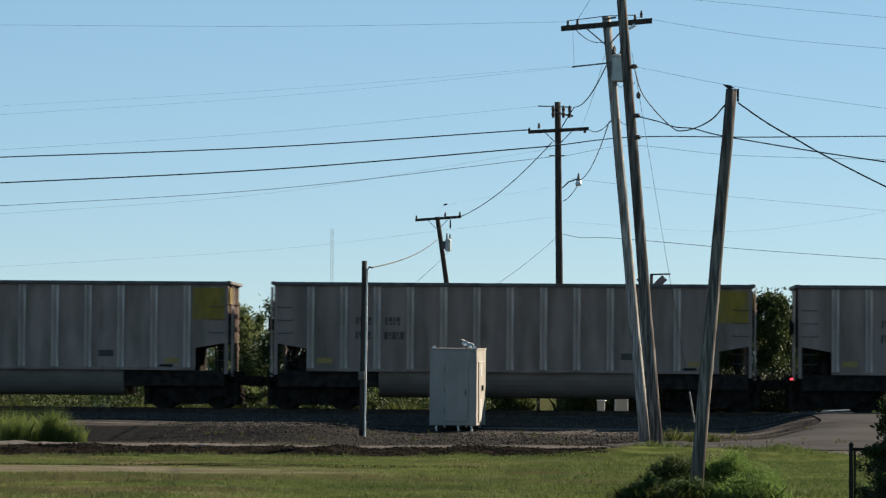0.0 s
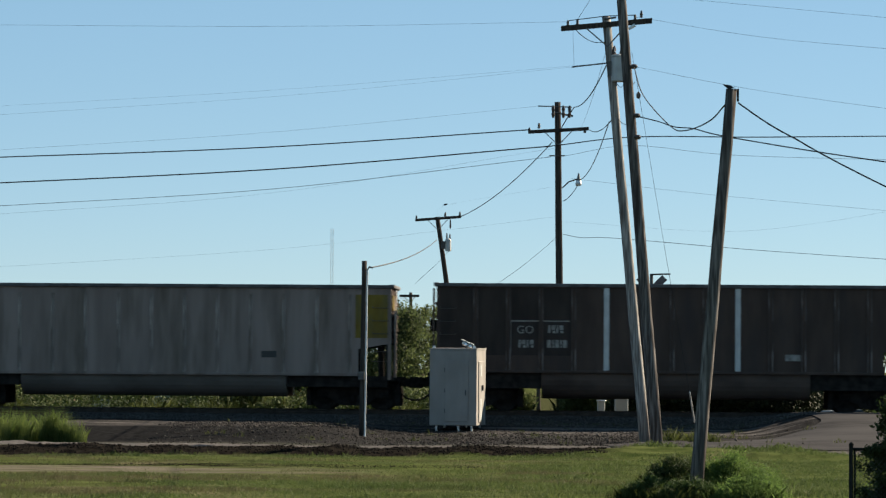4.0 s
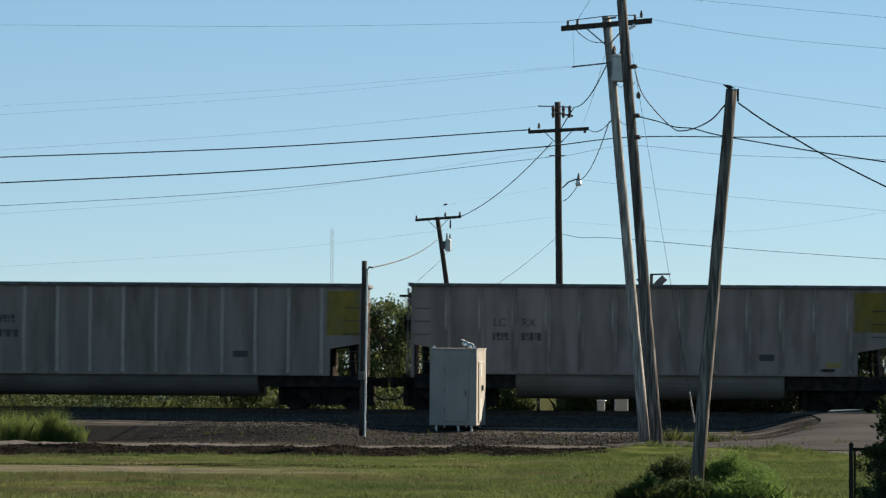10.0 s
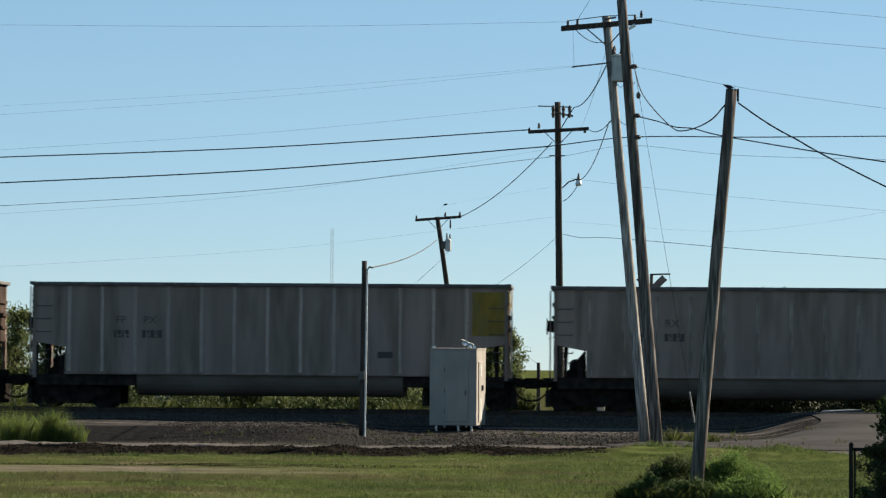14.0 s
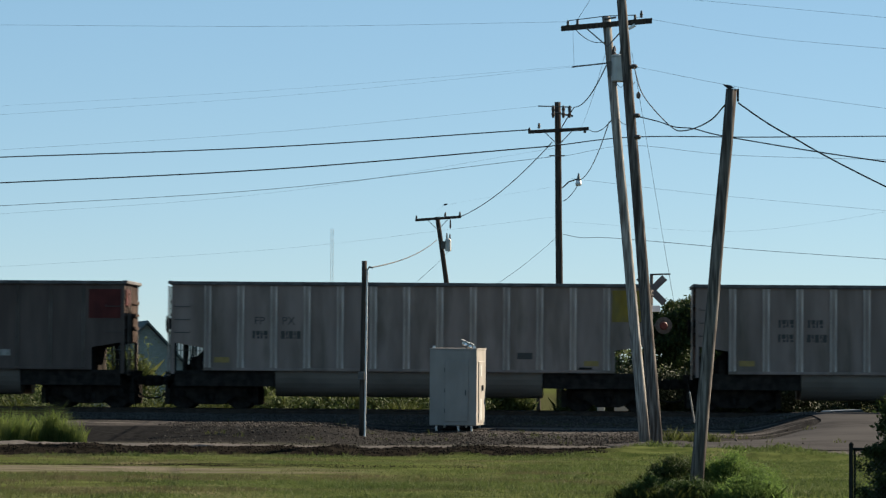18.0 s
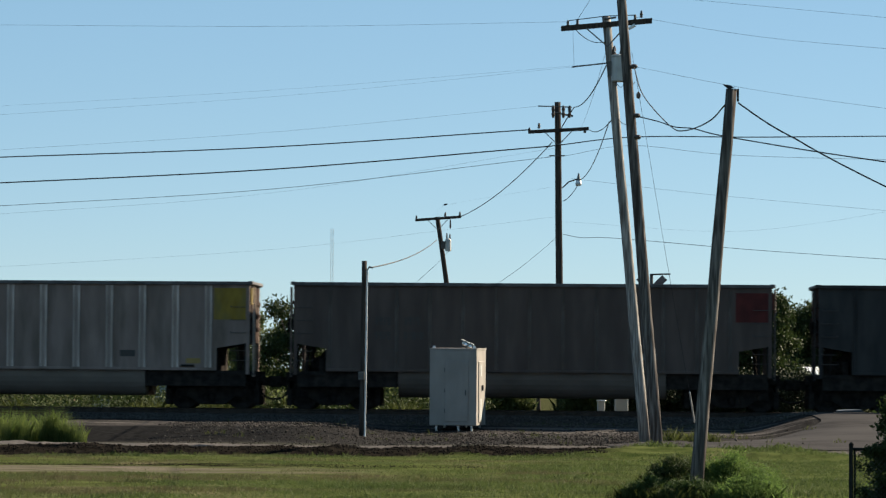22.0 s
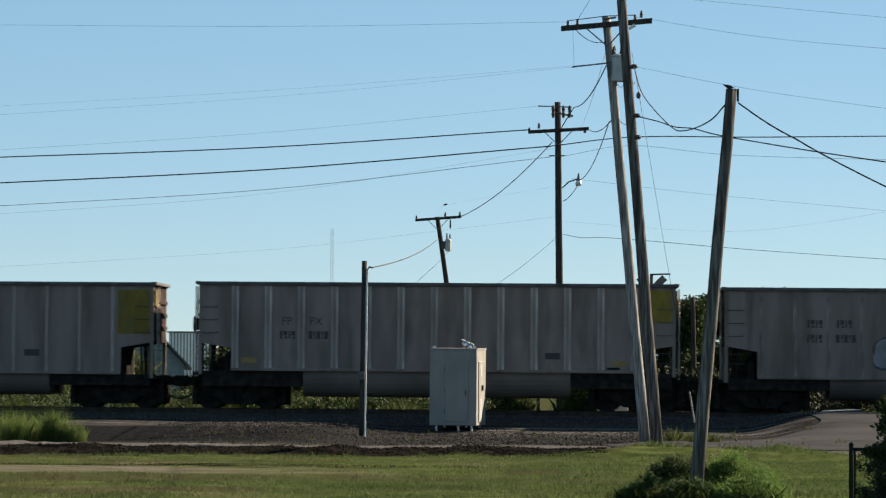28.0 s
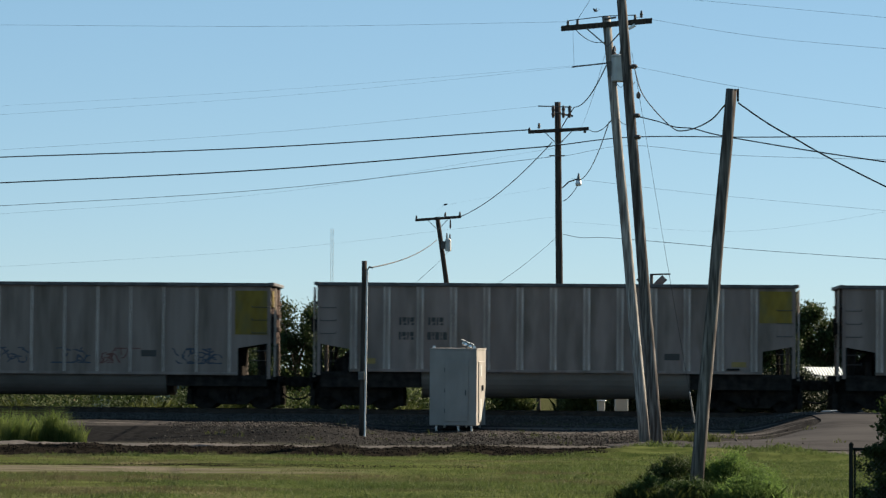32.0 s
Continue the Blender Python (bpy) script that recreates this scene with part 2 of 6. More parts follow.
M = {
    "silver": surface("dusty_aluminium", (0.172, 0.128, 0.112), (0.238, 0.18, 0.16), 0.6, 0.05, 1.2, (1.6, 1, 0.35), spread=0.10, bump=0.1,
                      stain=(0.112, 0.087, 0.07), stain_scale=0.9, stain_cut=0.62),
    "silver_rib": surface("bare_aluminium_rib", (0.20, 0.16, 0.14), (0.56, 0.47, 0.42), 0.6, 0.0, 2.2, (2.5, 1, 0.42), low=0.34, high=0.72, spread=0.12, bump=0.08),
    "smooth": surface("grey_dusty_steel", (0.172, 0.130, 0.113), (0.23, 0.178, 0.157), 0.6, 0.1, 0.9, (2.2, 1, 0.3), spread=0.08, bump=0.1,
                      stain=(0.112, 0.085, 0.068), stain_scale=0.8, stain_cut=0.6),
    "smooth_rib": surface("grey_streaked_rib", (0.155, 0.122, 0.105), (0.42, 0.36, 0.32), 0.6, 0.1, 1.7, (2, 1, 0.8), low=0.46, high=0.74, spread=0.15, bump=0.08),
    "brown": surface("oxide_brown_paint", (0.048, 0.031, 0.025), (0.078, 0.051, 0.041), 0.65, 0, 1.3, (1.5, 1, 0.4), spread=0.1, bump=0.12,
                     stain=(0.045, 0.033, 0.03), stain_scale=0.8),
    "brown_rib": surface("oxide_brown_rib", (0.06, 0.043, 0.037), (0.30, 0.26, 0.24), 0.65, 0, 1.4, (2, 1, 0.7), low=0.5, high=0.78, spread=0.15, bump=0.1),
    "umber": surface("weathered_umber_paint", (0.080, 0.051, 0.041), (0.122, 0.079, 0.064), 0.65, 0, 1.3, (1.5, 1, 0.4), spread=0.08, bump=0.12,
                     stain=(0.067, 0.046, 0.037), stain_scale=0.7),
    "umber_rib": surface("weathered_umber_rib", (0.085, 0.062, 0.054), (0.21, 0.18, 0.165), 0.65, 0, 1.3, (2, 1, 0.6), low=0.45, high=0.75, spread=0.15, bump=0.1),
    "taupe": surface("weathered_taupe_paint", (0.068, 0.049, 0.043), (0.10, 0.074, 0.065), 0.65, 0, 1.2, (1.8, 1, 0.35), spread=0.08, bump=0.12,
                     stain=(0.065, 0.048, 0.042), stain_scale=0.7),
    "taupe_rib": surface("weathered_taupe_rib", (0.066, 0.054, 0.047), (0.115, 0.098, 0.088), 0.65, 0, 1.6, (1, 1, 0.9), spread=0.1, bump=0.1),
    "black": surface("sooty_black_paint", (0.018, 0.018, 0.019), (0.035, 0.034, 0.034), 0.6, 0, 1.5, (1.5, 1, 0.5), bump=0.1),
    "chord": surface("dark_top_chord", (0.06, 0.056, 0.058), (0.11, 0.104, 0.105), 0.6, 0.1, 3, bump=0.15),
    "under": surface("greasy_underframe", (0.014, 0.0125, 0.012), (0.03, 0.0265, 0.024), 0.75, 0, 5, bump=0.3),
    "tub": surface("dusty_tub_steel", (0.13, 0.108, 0.092), (0.182, 0.152, 0.132), 0.6, 0.1, 1.2, (0.6, 1, 1), spread=0.08, bump=0.1),
    "tub_brown": surface("brown_tub_steel", (0.06, 0.042, 0.036), (0.10, 0.072, 0.06), 0.65, 0, 1.2, (0.6, 1, 1), bump=0.1),
    "tub_taupe": surface("taupe_tub_steel", (0.09, 0.074, 0.064), (0.13, 0.108, 0.095), 0.65, 0, 1.2, (0.6, 1, 1), bump=0.1),
    "tread": plain("worn_wheel_tread", (0.30, 0.29, 0.28), 0.35, 0.9),
    "yellow": surface("faded_yellow_paint", (0.155, 0.10, 0.018), (0.215, 0.145, 0.026), 0.65, 0, 2.5, (1.5, 1, 0.6), spread=0.15, bump=0.05,
                      stain=(0.135, 0.108, 0.045), stain_scale=1.4),
    "red": surface("faded_red_paint", (0.055, 0.011, 0.011), (0.085, 0.017, 0.015), 0.65, 0, 2.5, bump=0.05),
    "orange": surface("orange_marking", (0.22, 0.155, 0.06), (0.27, 0.185, 0.07), 0.7, 0, 5, bump=0.0),
    "letter_dark": plain("dark_stencil_paint", (0.06, 0.053, 0.05), 0.7),
    "letter_white": surface("worn_white_stencil", (0.16, 0.15, 0.14), (0.28, 0.27, 0.25), 0.7, 0, 8, bump=0),
    "white_rib": surface("unpainted_replacement_rib", (0.45, 0.45, 0.44), (0.58, 0.58, 0.56), 0.6, 0, 3, bump=0.1),
    "graffiti_blue": plain("blue_spray_paint", (0.05, 0.055, 0.075), 0.6),
    "graffiti_red": plain("red_spray_paint", (0.13, 0.055, 0.045), 0.6),
    "graffiti_white": plain("pale_spray_paint", (0.30, 0.31, 0.32), 0.6),
    "wood_grey": surface("weathered_pole_wood", (0.13, 0.117, 0.109), (0.44, 0.415, 0.39), 0.85, 0, 3.0, (9, 9, 0.5), bump=0.1, bump_scale=8, low=0.36, high=0.72,
                         stain=(0.085, 0.072, 0.066), stain_scale=0.7, stain_cut=0.6),
    "wood_brown": surface("knotty_dark_pole_wood", (0.058, 0.05, 0.048), (0.25, 0.232, 0.222), 0.85, 0, 2.6, (9, 9, 0.6), bump=0.1, bump_scale=7, low=0.4, high=0.78,
                          stain=(0.042, 0.036, 0.034), stain_scale=0.9, stain_cut=0.6),
    "wood_dark": surface("creosoted_pole_wood", (0.03, 0.025, 0.023), (0.07, 0.058, 0.052), 0.85, 0, 3.0, (6, 6, 0.5), bump=0.4, bump_scale=8),
    "galv": surface("galvanised_steel", (0.45, 0.46, 0.47), (0.62, 0.63, 0.64), 0.4, 0.6, 8, bump=0.05),
    "cabinet": surface("cabinet_grey_paint", (0.185, 0.17, 0.158), (0.235, 0.218, 0.204), 0.5, 0.0, 1.6, (1, 1, 0.5), bump=0.05,
                       stain=(0.155, 0.143, 0.13), stain_scale=1.1, stain_cut=0.64),
    "can": surface("transformer_grey_paint", (0.30, 0.31, 0.31), (0.38, 0.39, 0.39), 0.45, 0.1, 3, bump=0.05),
    "wire": plain("black_cable_sheath", (0.02, 0.02, 0.022), 0.6),
    "wire_grey": plain("weathered_conductor", (0.06, 0.07, 0.08), 0.7),
    "porcelain": plain("brown_porcelain", (0.05, 0.035, 0.03), 0.3),
    "steel_dark": surface("dark_hardware_steel", (0.05, 0.05, 0.05), (0.10, 0.10, 0.10), 0.5, 0.5, 10, bump=0.1),
    "rail": surface("rail_steel", (0.03, 0.024, 0.02), (0.055, 0.043, 0.036), 0.6, 0.3, 4, bump=0.1),
    "tie": surface("oily_timber_tie", (0.035, 0.028, 0.022), (0.07, 0.055, 0.045), 0.9, 0, 6, (1, 4, 1), spread=0.2, bump=0.4),
    "ballast": surface("ballast_stone", (0.028, 0.026, 0.025), (0.075, 0.07, 0.067), 0.9, 0, 14, bump=0.8, bump_scale=20, local=False),
    "bark": surface("tree_bark", (0.06, 0.045, 0.035), (0.13, 0.10, 0.08), 0.9, 0, 6, (3, 3, 0.6), bump=0.6, bump_scale=12),
    "leaf": leafy("tree_leaf", (0.02, 0.034, 0.013), (0.085, 0.105, 0.042), 0.5),
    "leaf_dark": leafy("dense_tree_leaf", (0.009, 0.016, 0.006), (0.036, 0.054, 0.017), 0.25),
    # the bush leaf again, darkened so its colour carries the shade
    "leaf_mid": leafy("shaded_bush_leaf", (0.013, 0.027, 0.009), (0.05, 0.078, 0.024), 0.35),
    # near-black leaf: the shade inside the thicket is put into its colour
    "leaf_shade": leafy("shaded_thicket_leaf", (0.006, 0.010, 0.005), (0.022, 0.03, 0.012), 0.08),
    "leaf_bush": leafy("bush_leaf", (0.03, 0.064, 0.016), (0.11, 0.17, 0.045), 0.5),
    "blade": leafy("grass_blade", (0.025, 0.043, 0.0125), (0.072, 0.097, 0.032), 0.38, (0.080, 0.065, 0.039)),
    "blade_tall": leafy("tall_grass_blade", (0.045, 0.072, 0.018), (0.13, 0.165, 0.052), 0.5),
    "blade_bush": leafy("weed_blade", (0.03, 0.06, 0.014), (0.10, 0.15, 0.045), 0.5),
    "blade_dry": leafy("dry_weed_blade", (0.014, 0.022, 0.006), (0.062, 0.075, 0.022), 0.35),
    "bird": plain("dark_feathers", (0.012, 0.012, 0.015), 0.6),
    "white_paint": surface("white_house_paint", (0.62, 0.63, 0.63), (0.74, 0.75, 0.75), 0.7, 0, 3, bump=0.05),
    "house": surface("pale_blue_siding", (0.17, 0.205, 0.205), (0.22, 0.26, 0.26), 0.7, 0, 3, (1, 1, 3), bump=0.1),
    "shingle": surface("grey_shingles", (0.075, 0.095, 0.10), (0.12, 0.145, 0.15), 0.85, 0, 5, bump=0.4),
    "glass": plain("dark_window_glass", (0.03, 0.04, 0.05), 0.08),
    "car_paint": plain("blue_grey_car_paint", (0.05, 0.06, 0.075), 0.55, 0.1),
    "rubber": plain("tyre_rubber", (0.02, 0.02, 0.02), 0.8),
    "lamp_red": plain("red_signal_lens", (0.07, 0.008, 0.008), 0.5),
    "marker_red": plain("red_marker_light", (1.0, 0.05, 0.08), 0.3, 0.0, 1.2),
    "asphalt": surface("worn_asphalt", (0.032, 0.0306, 0.032), (0.047, 0.045, 0.047), 0.9, 0, 2.5, (0.35, 1, 1), bump=0.3, bump_scale=30, local=False,
                       stain=(0.054, 0.0515, 0.053), stain_scale=0.5, stain_cut=0.56),
    "stone": surface("loose_stone", (0.014, 0.013, 0.0125), (0.13, 0.12, 0.115), 0.9, 0, 3, bump=0.3, local=False, low=0.45, high=0.82),
    "clod": surface("dark_soil_clod", (0.009, 0.008, 0.0072), (0.021, 0.0183, 0.016), 0.95, 0, 5, bump=0.6, local=False),
    # fence posts and rail: the shade on them is put into a near-black colour
    "fence_shade": surface("shade_dark_fence", (0.012, 0.013, 0.012), (0.024, 0.026, 0.024), 0.9, 0, 6, bump=0.05),
    "mast_grey": plain("pale_galvanised_mast", (0.26, 0.29, 0.31), 0.6),
    "patch_brown": surface("dark_overpaint", (0.024, 0.017, 0.015), (0.042, 0.03, 0.025), 0.65, 0, 1.5, (1.5, 1, 0.5), bump=0.1),
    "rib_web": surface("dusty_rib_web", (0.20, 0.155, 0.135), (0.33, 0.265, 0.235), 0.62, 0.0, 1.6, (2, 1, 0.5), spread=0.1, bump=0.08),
    # end steel: the shade between coupled cars is put into this dark colour
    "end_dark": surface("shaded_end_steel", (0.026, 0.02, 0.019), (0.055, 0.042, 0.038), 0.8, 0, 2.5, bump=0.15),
    "chrome": plain("chromed_lamp_reflector", (0.8, 0.8, 0.8), 0.12, 1.0),
    "rib_worn": surface("paint_worn_to_metal", (0.10, 0.085, 0.077), (0.21, 0.187, 0.172), 0.65, 0, 5, (1, 1, 0.5), bump=0.05),
    "graffiti_haze": surface("faint_blue_overspray", (0.15, 0.145, 0.15), (0.23, 0.215, 0.215), 0.65, 0, 3, bump=0),
    "rust": surface("orange_rust_streak", (0.10, 0.052, 0.03), (0.17, 0.082, 0.04), 0.8, 0, 4, (2, 1, 0.5), bump=0.1),
    "link": plain("chain_link_wire", (0.05, 0.055, 0.05), 0.6),
}


# ---- building helpers ----
def mesh_of(name, bm, smooth=False):
    me = bpy.data.meshes.new(name)
    bmesh.ops.recalc_face_normals(bm, faces=bm.faces)
    bm.to_mesh(me)
    bm.free()
    if smooth:
        me.polygons.foreach_set("use_smooth", [True] * len(me.polygons))
    return me


def part(name, shape, material, parent, label="", m=None):
    """One mesh object under a thing or part. shape: a bmesh, or mesh data to share."""
    me = shape if isinstance(shape, bpy.types.Mesh) else mesh_of(name, shape)
    if material and not me.materials:
        me.materials.append(M[material])
    ob = new(name, me)
    ob.parent = parent
    if m is not None:
        ob.matrix_basis = m
    if label:
        tagged(ob, label)
    return ob


def thing(name, x, y, z, label, category, group="", rz=0.0, kind=""):
    ob = new(name)
    ob.empty_display_size = 0.3
    ob.matrix_basis = pose(x, y, z, 0, 0, rz)
    return tagged(ob, label, category, group, kind)


def box(bm, x0, x1, y0, y1, z0, z1, bevel=0.0):
    vs = [bm.verts.new((x, y, z)) for z in (z0, z1) for x, y in ((x0, y0), (x1, y0), (x1, y1), (x0, y1))]
    fs = [bm.faces.new([vs[i] for i in f]) for f in ((3, 2, 1, 0), (4, 5, 6, 7), (0, 1, 5, 4), (1, 2, 6, 5), (2, 3, 7, 6), (3, 0, 4, 7))]
    if bevel:
        es = list({e for f in fs for e in f.edges})
        bmesh.ops.bevel(bm, geom=es, offset=bevel, segments=1, affect='EDGES')
    return bm


def prism(bm, pts, y0, y1):
    """A plate with an outline of (x, z) points, from y0 to y1."""
    a = [bm.verts.new((x, y0, z)) for x, z in pts]
    b = [bm.verts.new((x, y1, z)) for x, z in pts]
    bm.faces.new(a)
    bm.faces.new(b[::-1])
    n = len(pts)
    for i in range(n):
        bm.faces.new((a[i], b[i], b[(i + 1) % n], a[(i + 1) % n]))
    return bm


def prism_x(bm, pts, x0, x1):
    """A plate or bar with a section of (y, z) points, from x0 to x1."""
    a = [bm.verts.new((x0, y, z)) for y, z in pts]
    b = [bm.verts.new((x1, y, z)) for y, z in pts]
    bm.faces.new(a)
    bm.faces.new(b[::-1])
    n = len(pts)
    for i in range(n):
        bm.faces.new((a[i], b[i], b[(i + 1) % n], a[(i + 1) % n]))
    return bm


def tube(bm, pts, r, n=6, r_end=None, cap=True):
    """A round bar along points, tapering from r to r_end."""
    pts = [Vector(p) for p in pts]
    r_end = r if r_end is None else r_end
    rings = []
    for i, p in enumerate(pts):
        d = (pts[min(i + 1, len(pts) - 1)] - pts[max(i - 1, 0)]).normalized()
        u = d.cross(Vector((0, 0, 1)) if abs(d.z) < 0.9 else Vector((1, 0, 0))).normalized()
        v = d.cross(u)
        k = r + (r_end - r) * i / (len(pts) - 1)
        rings.append([bm.verts.new(p + k * (math.cos(2 * math.pi * j / n) * u + math.sin(2 * math.pi * j / n) * v)) for j in range(n)])
    for a, b in zip(rings, rings[1:]):
        for j in range(n):
            bm.faces.new((a[j], a[(j + 1) % n], b[(j + 1) % n], b[j]))
    if cap:
        bm.faces.new(rings[0][::-1])
        bm.faces.new(rings[-1])
    return bm


def lathe(bm, profile, axis="z", n=20, at=(0, 0, 0)):
    """A turned shape: profile of (radius, height) along an axis."""
    rings = []
    for r, hgt in profile:
        ring = []
        for j in range(n):
            c, s = math.cos(2 * math.pi * j / n) * r, math.sin(2 * math.pi * j / n) * r
            p = {"z": (c, s, hgt), "y": (c, hgt, s), "x": (hgt, c, s)}[axis]
            ring.append(bm.verts.new(Vector(p) + Vector(at)))
        rings.append(ring)
    for a, b in zip(rings, rings[1:]):
        for j in range(n):
            bm.faces.new((a[j], a[(j + 1) % n], b[(j + 1) % n], b[j]))
    bm.faces.new(rings[0][::-1])
    bm.faces.new(rings[-1])
    return bm


def NB():
    return bmesh.new()


def from_arrays(name, verts, faces_n, material, smooth=False):
    """A mesh from equal-sized polygons held in an array (n, k, 3)."""
    me = bpy.data.meshes.new(name)
    n, k = faces_n.shape
    me.vertices.add(len(verts))
    me.vertices.foreach_set("co", np.asarray(verts, dtype=np.float32).ravel())
    me.loops.add(n * k)
    me.loops.foreach_set("vertex_index", faces_n.astype(np.int32).ravel())
    me.polygons.add(n)
    me.polygons.foreach_set("loop_start", np.arange(0, n * k, k, dtype=np.int32))
    me.update(calc_edges=True)
    if smooth:
        me.polygons.foreach_set("use_smooth", np.ones(n, dtype=bool))
    me.materials.append(M[material])
    return me


# ---- plan: the track runs past the camera, turned a little to it ----
TURN = radians(2.48)
TRACK = 101.8          # distance of the track's centre line
RAIL_TOP = 0.76
NORMAL = Vector((math.sin(TURN), math.cos(TURN), 0))
ALONG = Vector((math.cos(TURN), -math.sin(TURN), 0))


def on_track(s, q, z=0.0):
    """s metres along the track, q metres from the camera square to the track."""
    p = ALONG * s + NORMAL * q
    return Vector((p.x, p.y, z))


def soft_step(a, b, v):
    k = min(1.0, max(0.0, (v - a) / (b - a)))
    return k * k * (3 - 2 * k)


PROFILE = ((-50.0, 0.0), (76.2, 0.0), (76.7, 0.10), (78.2, 0.145), (79.2, 0.11), (81.5, 0.11), (90.0, 0.13), (95.0, 0.19), (98.2, 0.33), (99.5, 0.56), (104.2, 0.56),
           (105.8, 0.22), (109.0, 0.2), (125.0, 0.1), (160.0, 0.0), (1e5, 0.0))
RAMP = ((-50.0, 0.0), (79.2, 0.0), (82.0, 0.09), (88.0, 0.16), (96.3, 0.80), (99.0, 0.80), (100.2, 0.73), (105.5, 0.72), (111.0, 0.35), (119.0, -0.84), (134.0, -0.84), (170.0, 0.0), (1e5, 0.0))


def level(profile, q):
    for (a, za), (b, zb) in zip(profile, profile[1:]):
        if q <= b:
            return za + (zb - za) * (q - a) / (b - a)
    return 0.0


BANK = ((-50.0, 0.0), (76.2, 0.0), (76.7, 0.10), (78.2, 0.145), (79.2, 0.11), (81.5, 0.10), (83.4, 0.09), (87.0, 0.30), (90.5, 0.39), (92.0, 0.41), (98.2, 0.44), (99.5, 0.56), (104.2, 0.56), (1e5, 0.56))


def ground_z(x, y):
    q = x * NORMAL.x + y * NORMAL.y
    s = x * ALONG.x + y * ALONG.y
    k = soft_step(4.2 + (102 - min(q, 102)) * 0.05, 7.0 + (102 - min(q, 102)) * 0.05, s)
    ridge = 1 - soft_step(3.0, 8.0, s)
    z = level(PROFILE, q) * (1 - k) + level(RAMP, q) * k
    if 81.5 < q < 99.5 and s < -3.0:        # a low cut bank of coal dust
        b = 1 - soft_step(-8.0, -4.5, s)
        z = z * (1 - b) + level(BANK, q + 1.2 * noise.noise((s * 0.35, 0.0, 6.0)) + 0.08 * noise.noise((s * 2.0, 0.0, 8.0))) * b
    if 40 < q < 130:
        z += 0.05 * noise.noise((x * 0.25, y * 0.25, 0.0)) * (1 - k) * (0.3 if 98 < q < 106 else 1.0)
        if 76.0 < q < 81.0:
            z += (0.11 * noise.noise((x * 1.0, y * 0.5, 3.0)) + 0.05 * noise.noise((x * 4, y * 4, 5.0))) * ridge * soft_step(76.1, 76.6, q)
            z -= 0.10 * (1 - ridge) * soft_step(76.0, 78.0, q) * soft_step(81.0, 80.0, q)
    return z


def axis_steps(fine_a, fine_b, step, coarse):
    mid = list(np.arange(fine_a, fine_b + step / 2, step))
    return sorted([fine_a - c for c in coarse] + mid + [fine_b + c for c in coarse])


xs = axis_steps(-18.0, 18.0, 0.3, (2, 6, 14, 30, 70, 160, 400, 1000, 2600))
ys = axis_steps(46.0, 126.0, 0.2, (2, 6, 14, 30, 70, 160, 400, 1000, 2600))
gv = np.array([(x, y, ground_z(x, y)) for y in ys for x in xs])
gi = np.arange(len(xs) * len(ys)).reshape(len(ys), len(xs))
gf = np.stack([gi[:-1, :-1].ravel(), gi[:-1, 1:].ravel(), gi[1:, 1:].ravel(), gi[1:, :-1].ravel()], axis=1)


